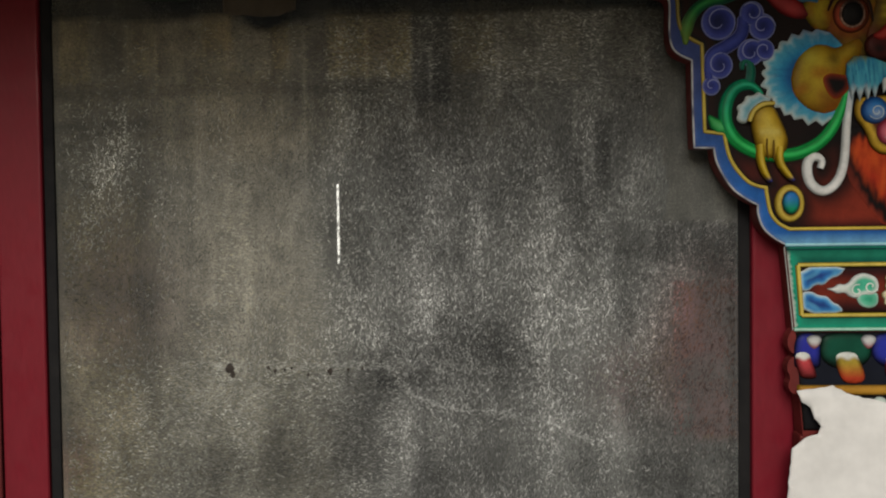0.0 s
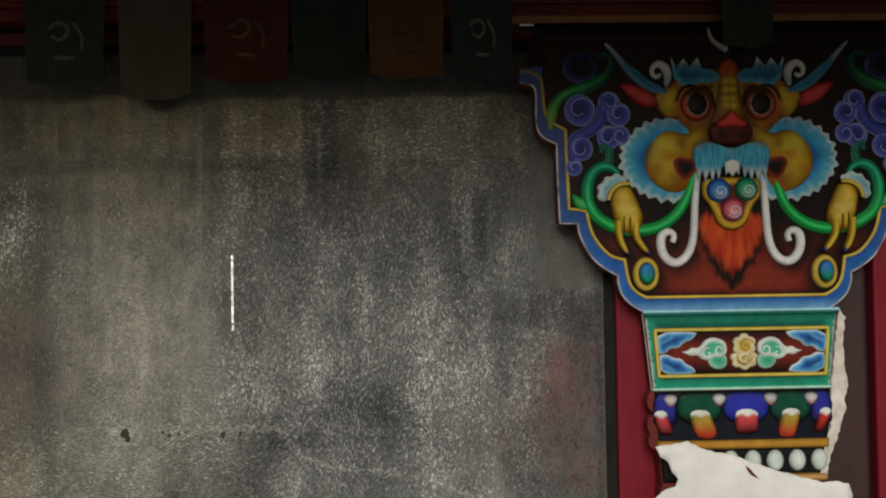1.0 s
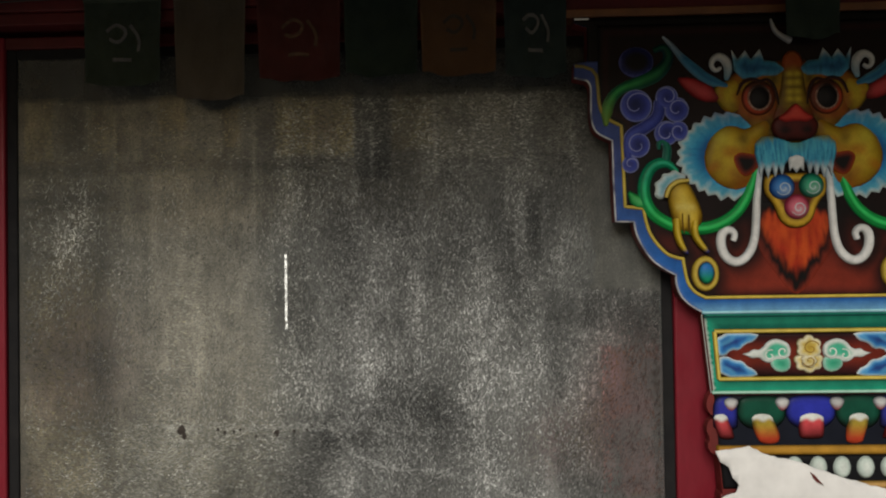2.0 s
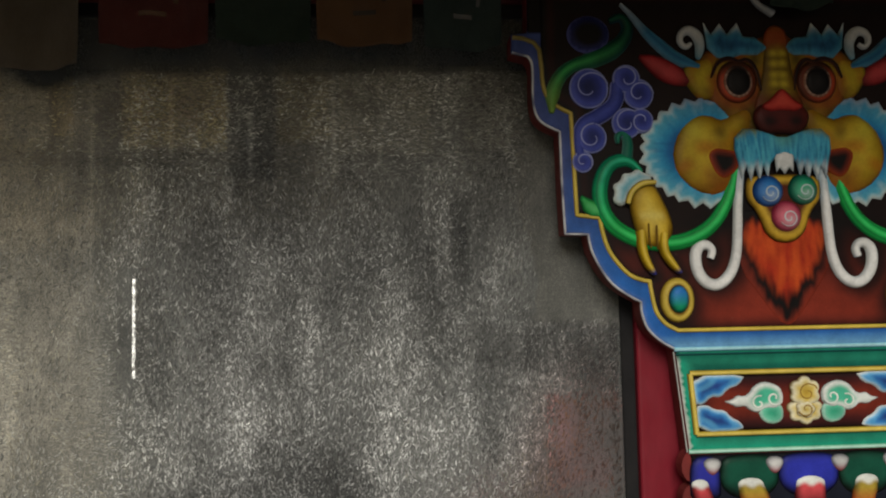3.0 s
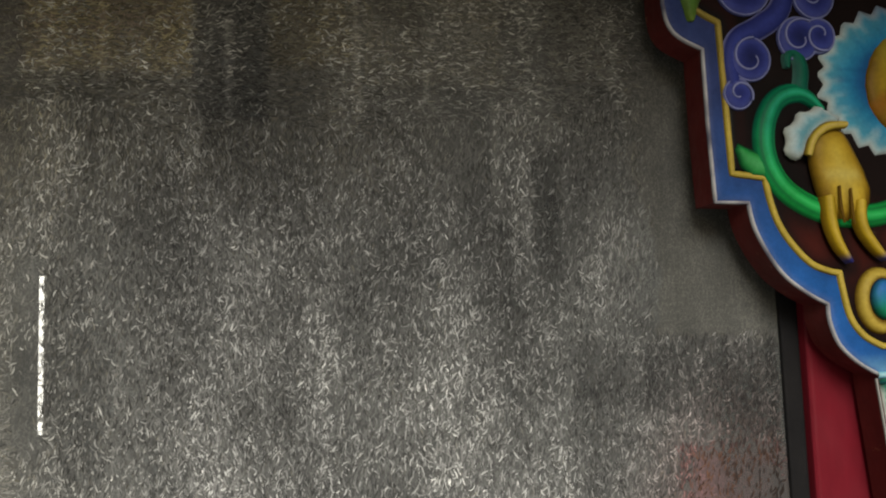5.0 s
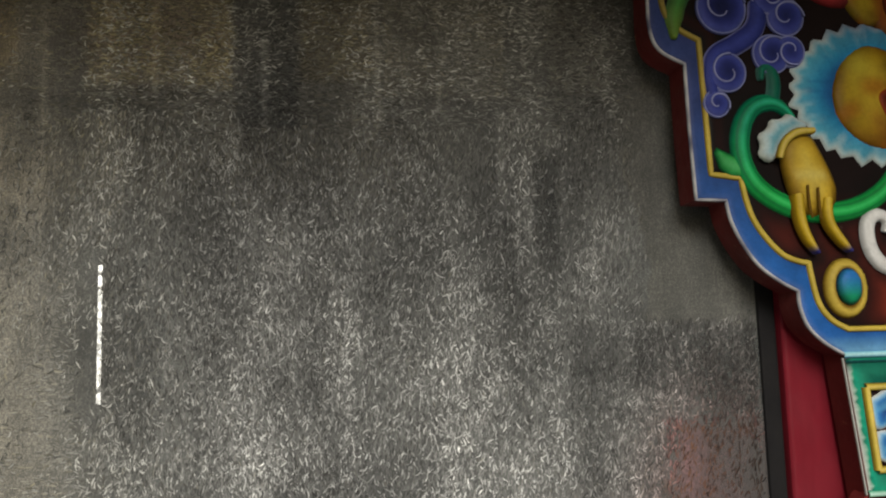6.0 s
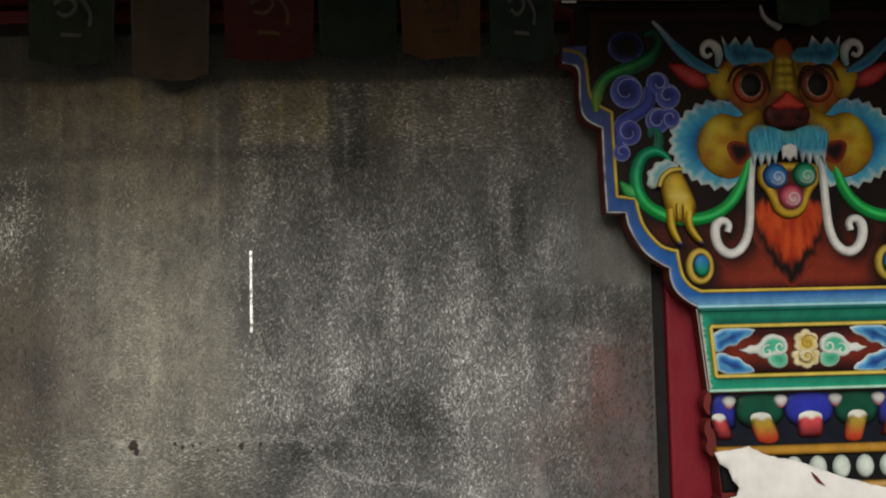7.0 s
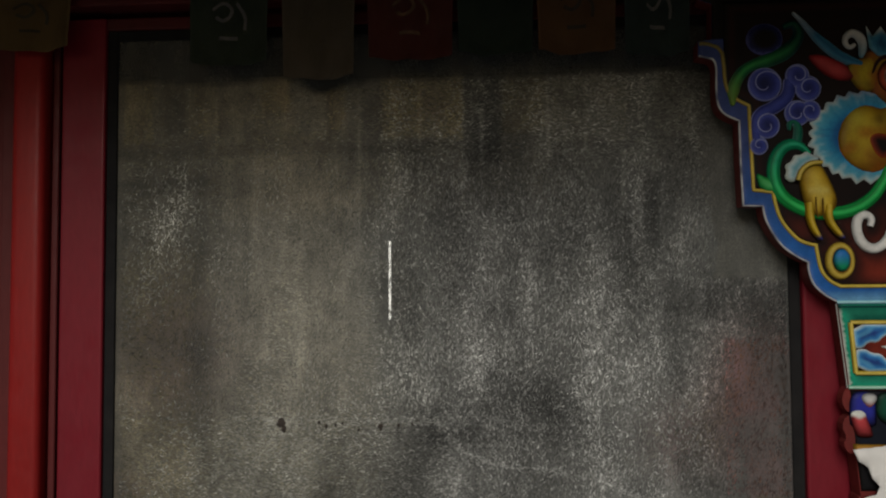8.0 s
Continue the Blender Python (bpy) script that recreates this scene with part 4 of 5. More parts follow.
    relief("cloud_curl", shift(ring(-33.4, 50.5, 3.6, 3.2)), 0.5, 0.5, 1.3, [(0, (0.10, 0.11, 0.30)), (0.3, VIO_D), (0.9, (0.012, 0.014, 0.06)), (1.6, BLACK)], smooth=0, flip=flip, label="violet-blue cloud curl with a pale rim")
    med = relief("medallion", shift(ring(-19.9, 5.9, 2.95, 3.75)), 0.4, 0.8, 1.2, [(0, GOLD_D), (0.3, (0.50, 0.36, 0.05)), (0.9, (0.60, 0.45, 0.08)), (1.25, GOLD_D)], smooth=0, step=0.35, flip=flip, label="yellow-rimmed oval medallion")
    relief("gem", shift(ring(-19.9, 6.0, 1.75, 2.35)), 1.15, 0.9, 1.6, [(0, BLACK), (0.3, (0.005, 0.10, 0.05)), (0.9, (0.01, 0.26, 0.12))], parent=med, smooth=0, step=0.3, flip=flip, label="green and blue oval gem", tint=lambda x, z, d, c: lerp3(c, (0.03, 0.18, 0.50), (z - 4.8) * 0.42 * min(1, d * 1.6)))


both(trailing)
stroke("tusk", [(-5.0, 58.8), (-4.2, 56.0), (-0.8, 54.1)], [0.3, 1.1, 1.7], 0.8, 0.5, [(0, (0.16, 0.16, 0.16)), (0.5, (0.36, 0.36, 0.35))], label="white tusk-like forelock")

# ---- stem under the board ----
SPREAD[:] = [1.05, 0.011, 0.0]
STEM = [(-20.4, -2.3), (-18.8, -19.1), (-18.2, -29.0), (-17.2, -41.0)]
slab("stem", whole(STEM), 0.004, 0.05, WOOD_EDGE, CAP, "tapering stem of the capital")
relief("stem_face", whole([(-20.4, -2.3), (-18.7, -19.2)]), -0.25, 0.25, 0.4, [(0, OFF), (0.2, TEAL_D), (0.5, TEAL), (1.6, (0.02, 0.24, 0.15)), (3, TEAL_D)], smooth=0, label="green painted stem panel", tint=lambda x, z, d, c: lerp3(c, TEAL_D, max(0, (z + 4.6) / 1.4) * (z < -2.8)))
stroke("cornice", [(-20.3, -2.2), (0, -2.2), (20.3, -2.2)], [0.9], 0.0, 0.5, [(0, SKYB), (0.5, CYAN), (1, (0.42, 0.70, 0.74))], smooth=0, label="pale blue cornice line")
stroke("cornice", [(-18.6, -18.9), (0, -18.9), (18.6, -18.9)], [0.8], 0.0, 0.4, [(0, TEAL), (0.4, MINT), (1, (0.52, 0.76, 0.66))], smooth=0, label="pale mint lower line")
relief("cartouche", [(-17.7, -6.6), (-17.0, -15.7), (17.0, -15.7), (17.7, -6.6)], 0.05, 0.1, 0.4, [(0, BLACK), (1.4, (0.05, 0.01, 0.01)), (3.2, (0.16, 0.022, 0.012))], smooth=0, step=0.7, label="dark maroon cartouche ground")
for a, b in (((-18.0, -6.2), (18.0, -6.2)), ((17.9, -6.2), (17.2, -16.1)), ((17.3, -16.1), (-17.3, -16.1)), ((-17.2, -16.1), (-17.9, -6.2))):
    stroke("cartouche_frame", [a, ((a[0] + b[0]) / 2, (a[1] + b[1]) / 2), b], [0.95], 0.1, 0.6, [(0, GOLD_D), (0.4, YEL), (1, (0.70, 0.54, 0.14))], smooth=0, label="yellow frame bar")


def cartouche_side(flip):
    c = relief("cloud", [(-12.8, -10.9), (-11.4, -10.7), (-10.4, -9.9), (-9.4, -10.2), (-8.5, -9.6), (-7.8, -8.5), (-6.2, -7.8), (-4.8, -8.1), (-3.5, -8.8), (-3.0, -10.2), (-3.3, -11.6), (-4.6, -12.4), (-5.8, -12.1), (-7.2, -13.0), (-8.6, -12.5), (-9.3, -11.7), (-10.6, -12.0), (-11.6, -11.4)], 0.22, 0.5, 0.8, [(0, (0.36, 0.42, 0.40)), (0.15, (0.74, 0.76, 0.73)), (0.5, (0.68, 0.73, 0.68))], smooth=1, step=0.26, flip=flip, label="pale mint cloud with a trailing tip",
               tint=lambda x, z, d, k: lerp3(lerp3(k, (0.07, 0.44, 0.28), smooth01(0.35, 1.3, d) * smooth01(9.4, 7.4, abs(x))), (0.30, 0.24, 0.22), 0.5 * smooth01(9.0, 12.0, abs(x)) * smooth01(0.3, 0.0, d)))
    relief("cloud_lobe", [(-7.0, -11.6), (-7.2, -13.4), (-6.0, -14.7), (-4.2, -14.9), (-3.0, -13.9), (-3.1, -11.8), (-5.0, -11.0)], 0.10, 0.4, 0.9, [(0, (0.26, 0.50, 0.40)), (0.2, (0.46, 0.68, 0.58)), (0.6, (0.14, 0.50, 0.34)), (1.6, (0.04, 0.34, 0.20))], parent=c, smooth=2, step=0.3, flip=flip, label="mint green lower lobe")
    for cx, cz, r, st, hand in ((-7.2, -11.3, 1.25, 1.2, 1), (-4.7, -10.5, 1.35, -0.4, -1)):
        stroke("curl_line", spiral(cx, cz, r, r * 0.12, 1.05, st, hand=hand), [0.3, 0.42, 0.34], 0.68, 0.12, [(0, (0.20, 0.54, 0.40)), (0.5, OFF), (1, OFF)], parent=c, smooth=0, flip=flip)
    for o in ([(-18.0, -6.5), (-9.2, -6.5), (-10.4, -8.4), (-12.2, -8.9), (-13.4, -10.3), (-15.0, -10.1), (-16.2, -11.4), (-17.9, -11.3)], [(-17.7, -11.6), (-15.8, -11.3), (-14.4, -12.2), (-12.8, -12.3), (-11.8, -13.6), (-10.4, -14.2), (-9.6, -15.8), (-17.3, -15.9)]):
        relief("corner_leaf", shift(o, 0.3), 0.12, 0.5, 1.0, [(0, OFF), (0.12, (0.62, 0.70, 0.74)), (0.4, (0.22, 0.48, 0.70)), (0.8, (0.035, 0.20, 0.50)), (1.6, (0.02, 0.06, 0.24))], smooth=1, step=0.26, flip=flip, label="blue scalloped corner leaf with a white rim",
               tint=lambda x, z, d, k: lerp3(k, (0.10, 0.36, 0.62), 0.75 * smooth01(0.35, 0.8, d) * max(0.0, math.sin(1.9 * math.hypot(abs(x) - 18, (abs(z + 11.2) - 4.8) * 1.5) + 0.6))))


both(cartouche_side)


def scallop(cx, cz, rx, rz, n, turn):
    return [(cx + rx * (0.84 + 0.16 * abs(math.cos(n * (a - turn) / 2))) * math.sin(a), cz + rz * (0.84 + 0.16 * abs(math.cos(n * (a - turn) / 2))) * math.cos(a)) for a in [2 * math.pi * i / 60 for i in range(60)]]


CREAM = [(0, (0.20, 0.12, 0.03)), (0.15, (0.76, 0.72, 0.54)), (0.6, (0.72, 0.64, 0.36)), (1.2, (0.62, 0.46, 0.10)), (2.0, (0.46, 0.30, 0.04))]
rose = relief("rosette", scallop(0.35, -12.5, 3.0, 2.6, 7, 0.4), 0.2, 0.6, 0.9, CREAM, smooth=0, step=0.3, label="cream and yellow rosette")
relief("upper_whorl", scallop(0.35, -9.7, 2.6, 2.7, 6, 0.0), 0.5, 0.6, 0.9, CREAM, parent=rose, smooth=0, step=0.3, label="upper whorl of petals")
relief("lower_whorl", scallop(0.2, -12.5, 1.7, 1.5, 5, 0.3), 0.75, 0.5, 0.7, CREAM, parent=rose, smooth=0, step=0.3, label="small pale whorl of petals")
for s, h in ((spiral(0.6, -9.8, 1.7, 0.25, 1.2, 0.4), 1.06), (spiral(0.2, -12.4, 1.3, 0.2, 1.1, 3.4), 1.2)):
    stroke("curl_line", s, [0.28, 0.3, 0.2], h, 0.1, [(0, (0.30, 0.18, 0.03)), (1, (0.30, 0.17, 0.03))], parent=rose, smooth=0)

stroke("cornice_joint", [(-20.1, -3.1), (0, -3.1), (20.1, -3.1)], [0.35], 0.0, 0.2, [(0, (0.01, 0.10, 0.09)), (1, (0.006, 0.05, 0.05))], smooth=0, label="dark joint under the cornice")
stroke("stem_rim", [(-20.35, -2.6), (-18.75, -19.0)], [0.22], 0.0, 0.12, [(0, (0.2, 0.18, 0.16)), (0.6, (0.5, 0.5, 0.47))], smooth=0, label="pale worn edge")
# lotus-petal frieze
relief("frieze", whole([(-18.7, -19.5), (-18.2, -29.0), (-17.9, -31.6)]), -0.25, 0.2, 0.4, [(0, BLACK), (1, (0.01, 0.012, 0.02))], smooth=0, step=0.9, label="black frieze ground")
for cx, c0, c1, w in ((0.6, (0.015, 0.02, 0.16), (0.03, 0.04, 0.40), 4.9), (-9.0, (0.004, 0.035, 0.02), (0.008, 0.075, 0.045), 4.8), (9.8, (0.004, 0.035, 0.02), (0.008, 0.075, 0.045), 4.4), (-17.0, (0.015, 0.02, 0.14), (0.03, 0.035, 0.32), 3.4), (17.0, (0.015, 0.02, 0.14), (0.03, 0.035, 0.32), 3.0)):
    lo, hi = max(-18.5, cx - w), min(18.5, cx + w)
    o = [(lo, -24.6), (lo, -21.6), (lo + 0.9, -19.6), (hi - 0.9, -19.6), (hi, -21.6), (hi, -24.6), ((lo + hi) / 2 + 2.4, -26.8), ((lo + hi) / 2 - 2.4, -26.8)]
    relief("lotus_petal", o, -0.05, 0.5, 1.6, [(0, BLACK), (0.35, c0), (1.3, c1)], smooth=2, tint=lambda x, z, d, c: lerp3(c, BLACK, 0.8 * smooth01(-23.4, -26.2, z)), label=("deep blue" if c1[2] > 0.1 else "dark green") + " lotus petal")
for cx, w, tip, lean in ((0.6, 2.55, ROSE, 0.0), (-9.0, 2.3, (0.42, 0.30, 0.04), 1.4), (9.8, 2.1, (0.40, 0.29, 0.04), -0.9), (-17.0, 1.5, ROSE, 1.2), (16.9, 1.4, SCARLET, -1.6)):
    end = -29.6 if tip[1] > 0.2 else -28.6
    o = [(cx - w, -24.6), (cx - w * 0.8, -23.6), (cx, -23.1), (cx + w * 0.8, -23.6), (cx + w, -24.6), (cx + w * 0.95 + lean, -28.0), (cx + w * 0.7 + lean, end), (cx - w * 0.7 + lean, end), (cx - w * 0.95 + lean * 0.7, -28.0)]
    relief("petal_tongue", o, 0.3, 0.6, 1.2, [(0, tuple(c * 0.15 for c in tip)), (0.4, tuple(c * 0.5 for c in tip)), (1.0, tip)], smooth=2, step=0.35, label="petal tongue fading from pale to dark red",
           tint=lambda x, z, d, c, tip=tip, cx=cx: lerp3(lerp3(c, (0.45, 0.05, 0.02) if tip[1] > 0.2 else (0.05, 0.006, 0.006), (-25.4 - z) / 3.0), OFF, (z + 24.9 + 0.25 * math.cos((x - cx) * 2.6)) * 1.6))
for cx in (-15.0, -5.0, 5.6, 14.0):
    relief("lotus_bud", [(cx - 1.6, -20.8), (cx - 0.8, -20.0), (cx + 0.8, -20.0), (cx + 1.6, -20.8), (cx + 0.9, -22.2), (cx, -22.9), (cx - 0.9, -22.2)], 0.4, 0.5, 0.9, [(0, (0.14, 0.14, 0.15)), (0.4, (0.42, 0.42, 0.42)), (0.9, (0.58, 0.58, 0.56))], smooth=1, step=0.35, label="white lotus bud", tint=lambda x, z, d, c: lerp3(c, (0.35, 0.08, 0.10), (-21.4 - z) / 1.2))
relief("ochre_band", [(-18.0, -29.9), (17.9, -29.9), (17.7, -32.0), (-17.8, -32.0)], -0.1, 0.5, 0.7, [(0, GOLD_D), (0.5, (0.44, 0.22, 0.03)), (1.2, (0.52, 0.28, 0.04))], smooth=0, label="ochre painted band")
relief("pearl_ground", whole([(-17.8, -32.0), (-17.2, -39.0)]), -0.25, 0.1, 0.3, [(0, BLACK), (1, (0.01, 0.01, 0.012))], smooth=0, step=0.9, label="black ground behind the pearls")
for i in range(7):
    cx = -12.4 + i * 4.6
    relief("pearl", ring(cx + 0.5, -34.6, 1.75, 2.3), -0.1, 0.7, 1.3, [(0, (0.40, 0.46, 0.42)), (0.5, (0.56, 0.66, 0.60)), (1.4, (0.70, 0.76, 0.70))], smooth=0, step=0.4, label="pale oval pearl")
relief("ochre_band", [(-6.0, -37.4), (17.5, -37.4), (17.3, -39.2), (-6.0, -39.2)], -0.1, 0.5, 0.7, [(0, GOLD_D), (0.5, (0.50, 0.30, 0.10)), (1.2, (0.56, 0.33, 0.10))], smooth=0, label="ochre painted band")
part("stem_base", box(-0.170, 0.19, 0.004, 0.05, -0.56, -0.40, 0.006), WOOD_EDGE, CAP, "bare red-brown lower stem")


for o in ([(-18.2, -18.6), (-19.3, -19.6), (-19.8, -21.6), (-19.1, -23.4), (-18.0, -24.0)], [(-17.6, -24.2), (-19.2, -24.6), (-19.9, -26.6), (-19.0, -28.6), (-19.7, -30.0), (-18.8, -31.8), (-17.4, -31.8)]):
    slab("splintered_edge", chaikin(o, 1), 0.002, 0.03, WOOD_EDGE, CAP, "broken brown wood along the stem")
SPREAD[:] = [1.0, 0.0, 0.0]


# ---- things on and beside the capital ----
def torn_sheet():
    """Torn white sheet pasted over the foot of the capital, slightly bowed."""
    rng = random.Random(5)
    o = [(-19.0, -30.8), (-15.6, -30.4), (-13.6, -30.0), (-12.0, -29.7), (-9.5, -31.1), (-6.0, -32.2), (-2.8, -32.9), (2.1, -34.5), (6.5, -36.2), (10.6, -37.4), (16.8, -39.1), (19.8, -38.9), (22.3, -39.5), (23.2, -41.9), (22.6, -70.0), (-20.3, -70.0), (-20.6, -52.0), (-19.9, -42.0), (-17.0, -39.8), (-14.8, -39.2), (-14.3, -37.8), (-15.4, -36.3), (-16.3, -34.1), (-18.0, -32.9)]
    p = dense([(x + 0.5, z) for x, z in o], 1.0)
    p = [(x + rng.uniform(-0.14, 0.14), z + rng.uniform(-0.14, 0.14)) for x, z in p]
    cand = [(x + rng.uniform(-0.3, 0.3), z + rng.uniform(-0.3, 0.3)) for x in np.arange(-20, 23, 1.6) for z in np.arange(-69, -31, 1.6)]
    v2, _, f2, *_ = delaunay_2d_cdt([Vector(q) for q in p] + [Vector(q) for q in cand], [], [list(range(len(p)))], 1, 1e-5)

    def bow(x, z):
        w = noise.noise(Vector((x * 0.09, z * 0.07, 3.1))) * 0.007 + noise.noise(Vector((x * 0.3, z * 0.3, 7.7))) * 0.0015
        return -0.018 - w + 0.00002 * max(0, abs(x) - 14) ** 2

    bm = bmesh.new()
    vs = []
    for v in v2:
        vs.append(bm.verts.new((v.x / 100, bow(v.x, v.y), v.y / 100)))
    for f in f2:
        bm.faces.new([vs[i] for i in f])
    bmesh.ops.recalc_face_normals(bm, faces=bm.faces[:])
    if sum(f.normal.y for f in bm.faces) > 0:
        bmesh.ops.reverse_faces(bm, faces=bm.faces[:])
    r = bmesh.ops.solidify(bm, geom=bm.faces[:], thickness=0.0035)
    ob = link("torn_sheet", bm, WHITE, None, "", True)
    ob.location = (1.051, 1.82, 1.8)
    # a short tear with its lip folded forward
    for nm, edge, lift, mat, words in (("tear", [(0.6, -35.0), (1.5, -35.7), (3.2, -37.7), (1.9, -37.1), (1.2, -36.3)], 0.0042, WOOD_EDGE, "short tear that shows dark wood"), ("torn_lip", [(1.5, -35.7), (3.6, -37.2), (3.2, -37.7), (2.2, -36.6)], 0.0062, WHITE, "folded white lip of the tear")):
        bm = bmesh.new()
        f = bm.faces.new([bm.verts.new((x / 100, bow(x, z) - lift, z / 100)) for x, z in edge])
        r = bmesh.ops.extrude_face_region(bm, geom=[f])
        bmesh.ops.translate(bm, verts=[v for v in r["geom"] if isinstance(v, bmesh.types.BMVert)], vec=(0, 0.0035, 0))
        bmesh.ops.recalc_face_normals(bm, faces=bm.faces[:])
        part(nm, bm, mat, ob, words)
    tagged(ob, "torn white sheet pasted over the foot of the painted capital", "sheet")


torn_sheet()


def chipped_edge():
    rng = random.Random(9)
    o = [(22.0, -2.3), (23.2, -4.1), (22.6, -9.0), (22.8, -13.9), (23.4, -18.8), (22.6, -22.0), (22.9, -23.7), (21.3, -28.5), (20.0, -32.1), (18.9, -35.0), (18.4, -38.8), (16.6, -38.8), (17.6, -35.5), (18.0, -32.1), (19.4, -27.5), (19.9, -25.5), (19.6, -20.0), (20.4, -14.0), (20.9, -9.0)]
    p = dense(o, 0.8)
    p = [(x + 0.7 + rng.uniform(-0.2, 0.2), z) for x, z in p]
    bm = bmesh.new()
    f = bm.faces.new([bm.verts.new((x / 100, 0.0, z / 100)) for x, z in p])
    r = bmesh.ops.extrude_face_region(bm, geom=[f])
    bmesh.ops.translate(bm, verts=[v for v in r["geom"] if isinstance(v, bmesh.types.BMVert)], vec=(0, 0.045, 0))
    bmesh.ops.triangulate(bm, faces=[f for f in bm.faces if len(f.verts) > 4])
    bmesh.ops.recalc_face_normals(bm, faces=bm.faces[:])
    part("chipped_edge", bm, CHIPPED, CAP, "white chipped plaster along the broken edge")


chipped_edge()


# ---- row of small hanging flags under the lintel ----
def flag(x0, x1, bottom, col, mark, seed, what):
    """A thin cloth square with soft folds, hung from its upper edge; mark: the colour of its unreadable block-printed figure."""
    rng = random.Random(seed)
    w, top = x1 - x0, 2.472
    h = top - bottom
    ob = empty("prayer_flag", ((x0 + x1) / 2, 1.826 if x0 < 0.6 else 1.775, bottom))
    bm = bmesh.new()
    n, m = 26, 30
    ph, wob = rng.uniform(0, 6), rng.uniform(0.8, 1.2)

    def place(s, t, off=0.0):
        fold = 0.005 * math.sin(ph + s * 9 * wob + 1.4 * t) * (0.3 + 0.9 * (1 - t)) + 0.004 * noise.noise(Vector((s * 3 + seed, t * 3, 0)))
        sag = 0.010 * math.sin(math.pi * s) * (1 - t) + 0.004 * noise.noise(Vector((s * 5, seed, 1)))
        return Vector(((s - 0.5) * w * (1 - 0.05 * (1 - t)), fold - off, t * h - sag))

    g = [[bm.verts.new(place(i / n, j / m)) for j in range(m + 1)] for i in range(n + 1)]
    for i in range(n):
        for j in range(m):
            bm.faces.new((g[i][j], g[i + 1][j], g[i + 1][j + 1], g[i][j + 1]))
    bmesh.ops.solidify(bm, geom=bm.faces[:], thickness=0.0012)
    part("cloth", bm, cloth(what.replace(" ", "_") + "_cotton", col), ob, "", True)
    if mark:
        ink = cloth(what.replace(" ", "_") + "_ink", mark)
        for pts in ([(0.30, 0.62), (0.44, 0.72), (0.58, 0.62), (0.46, 0.48), (0.34, 0.54)], [(0.60, 0.70), (0.72, 0.55), (0.70, 0.40)], [(0.38, 0.30), (0.62, 0.30)]):
            bm = bmesh.new()
            q = chaikin(pts, 2, False)
            vs = []
            for k, (s, t) in enumerate(q):
                a, b = Vector(q[max(0, k - 1)]), Vector(q[min(len(q) - 1, k + 1)])
                nn = Vector((-(b - a).y, (b - a).x)).normalized() * 0.022
                vs.append((bm.verts.new(place(s + nn.x, t + nn.y, 0.002)), bm.verts.new(place(s - nn.x, t - nn.y, 0.002))))
            for (a, b), (c, d) in zip(vs, vs[1:]):
                bm.faces.new((a, b, d, c))
            part("printed_mark", bm, ink, ob)
    bm = box(-w / 2, w / 2, -0.002, 0.002, h - 0.006, h + 0.004, 0.001)
    part("hem", bm, cloth(what.replace(" ", "_") + "_hem", tuple(c * 0.8 for c in col)), ob)
    tagged(ob, what + " cotton flag with a printed mark, hung from a cord" if mark else what + " plain cotton flag hung from a cord", "flag", "flags under the lintel")


flag(-0.905, -0.722, 2.334, (0.20, 0.125, 0.045), (0.05, 0.04, 0.02), 1, "ochre yellow")
flag(-0.464, -0.292, 2.292, (0.055, 0.075, 0.05), (0.11, 0.11, 0.105), 2, "dark green")
flag(-0.266, -0.108, 2.258, (0.15, 0.12, 0.085), None, 3, "grey brown")
flag(-0.085, 0.098, 2.294, (0.12, 0.028, 0.022), (0.10, 0.05, 0.025), 4, "brick red")
flag(0.104, 0.264, 2.300, (0.03, 0.05, 0.035), None, 5, "black green")
flag(0.268, 0.432, 2.298, (0.16, 0.08, 0.035), (0.04, 0.03, 0.02), 6, "orange")
flag(0.446, 0.580, 2.290, (0.035, 0.055, 0.05), (0.10, 0.10, 0.095), 7, "slate green")
flag(1.020, 1.130, 2.345, (0.03, 0.05, 0.035), None, 8, "dark olive")

cord = bpy.data.curves.new("flag_cord", "CURVE")
cord.dimensions, cord.bevel_depth = "3D", 0.0018
sp = cord.splines.new("POLY")
sp.points.add(40)
for i, q in enumerate(sp.points):
    q.co = (-1.3 + i * 0.05, 1.824 + 0.001 * (i % 2), 2.474 + 0.002 * math.sin(i * 0.9), 1)
cord.materials.append(cloth("grey_cord", (0.04, 0.038, 0.035)))
tagged(new("flag_cord", cord), "thin dark grey cord that carries the flags", "cord")


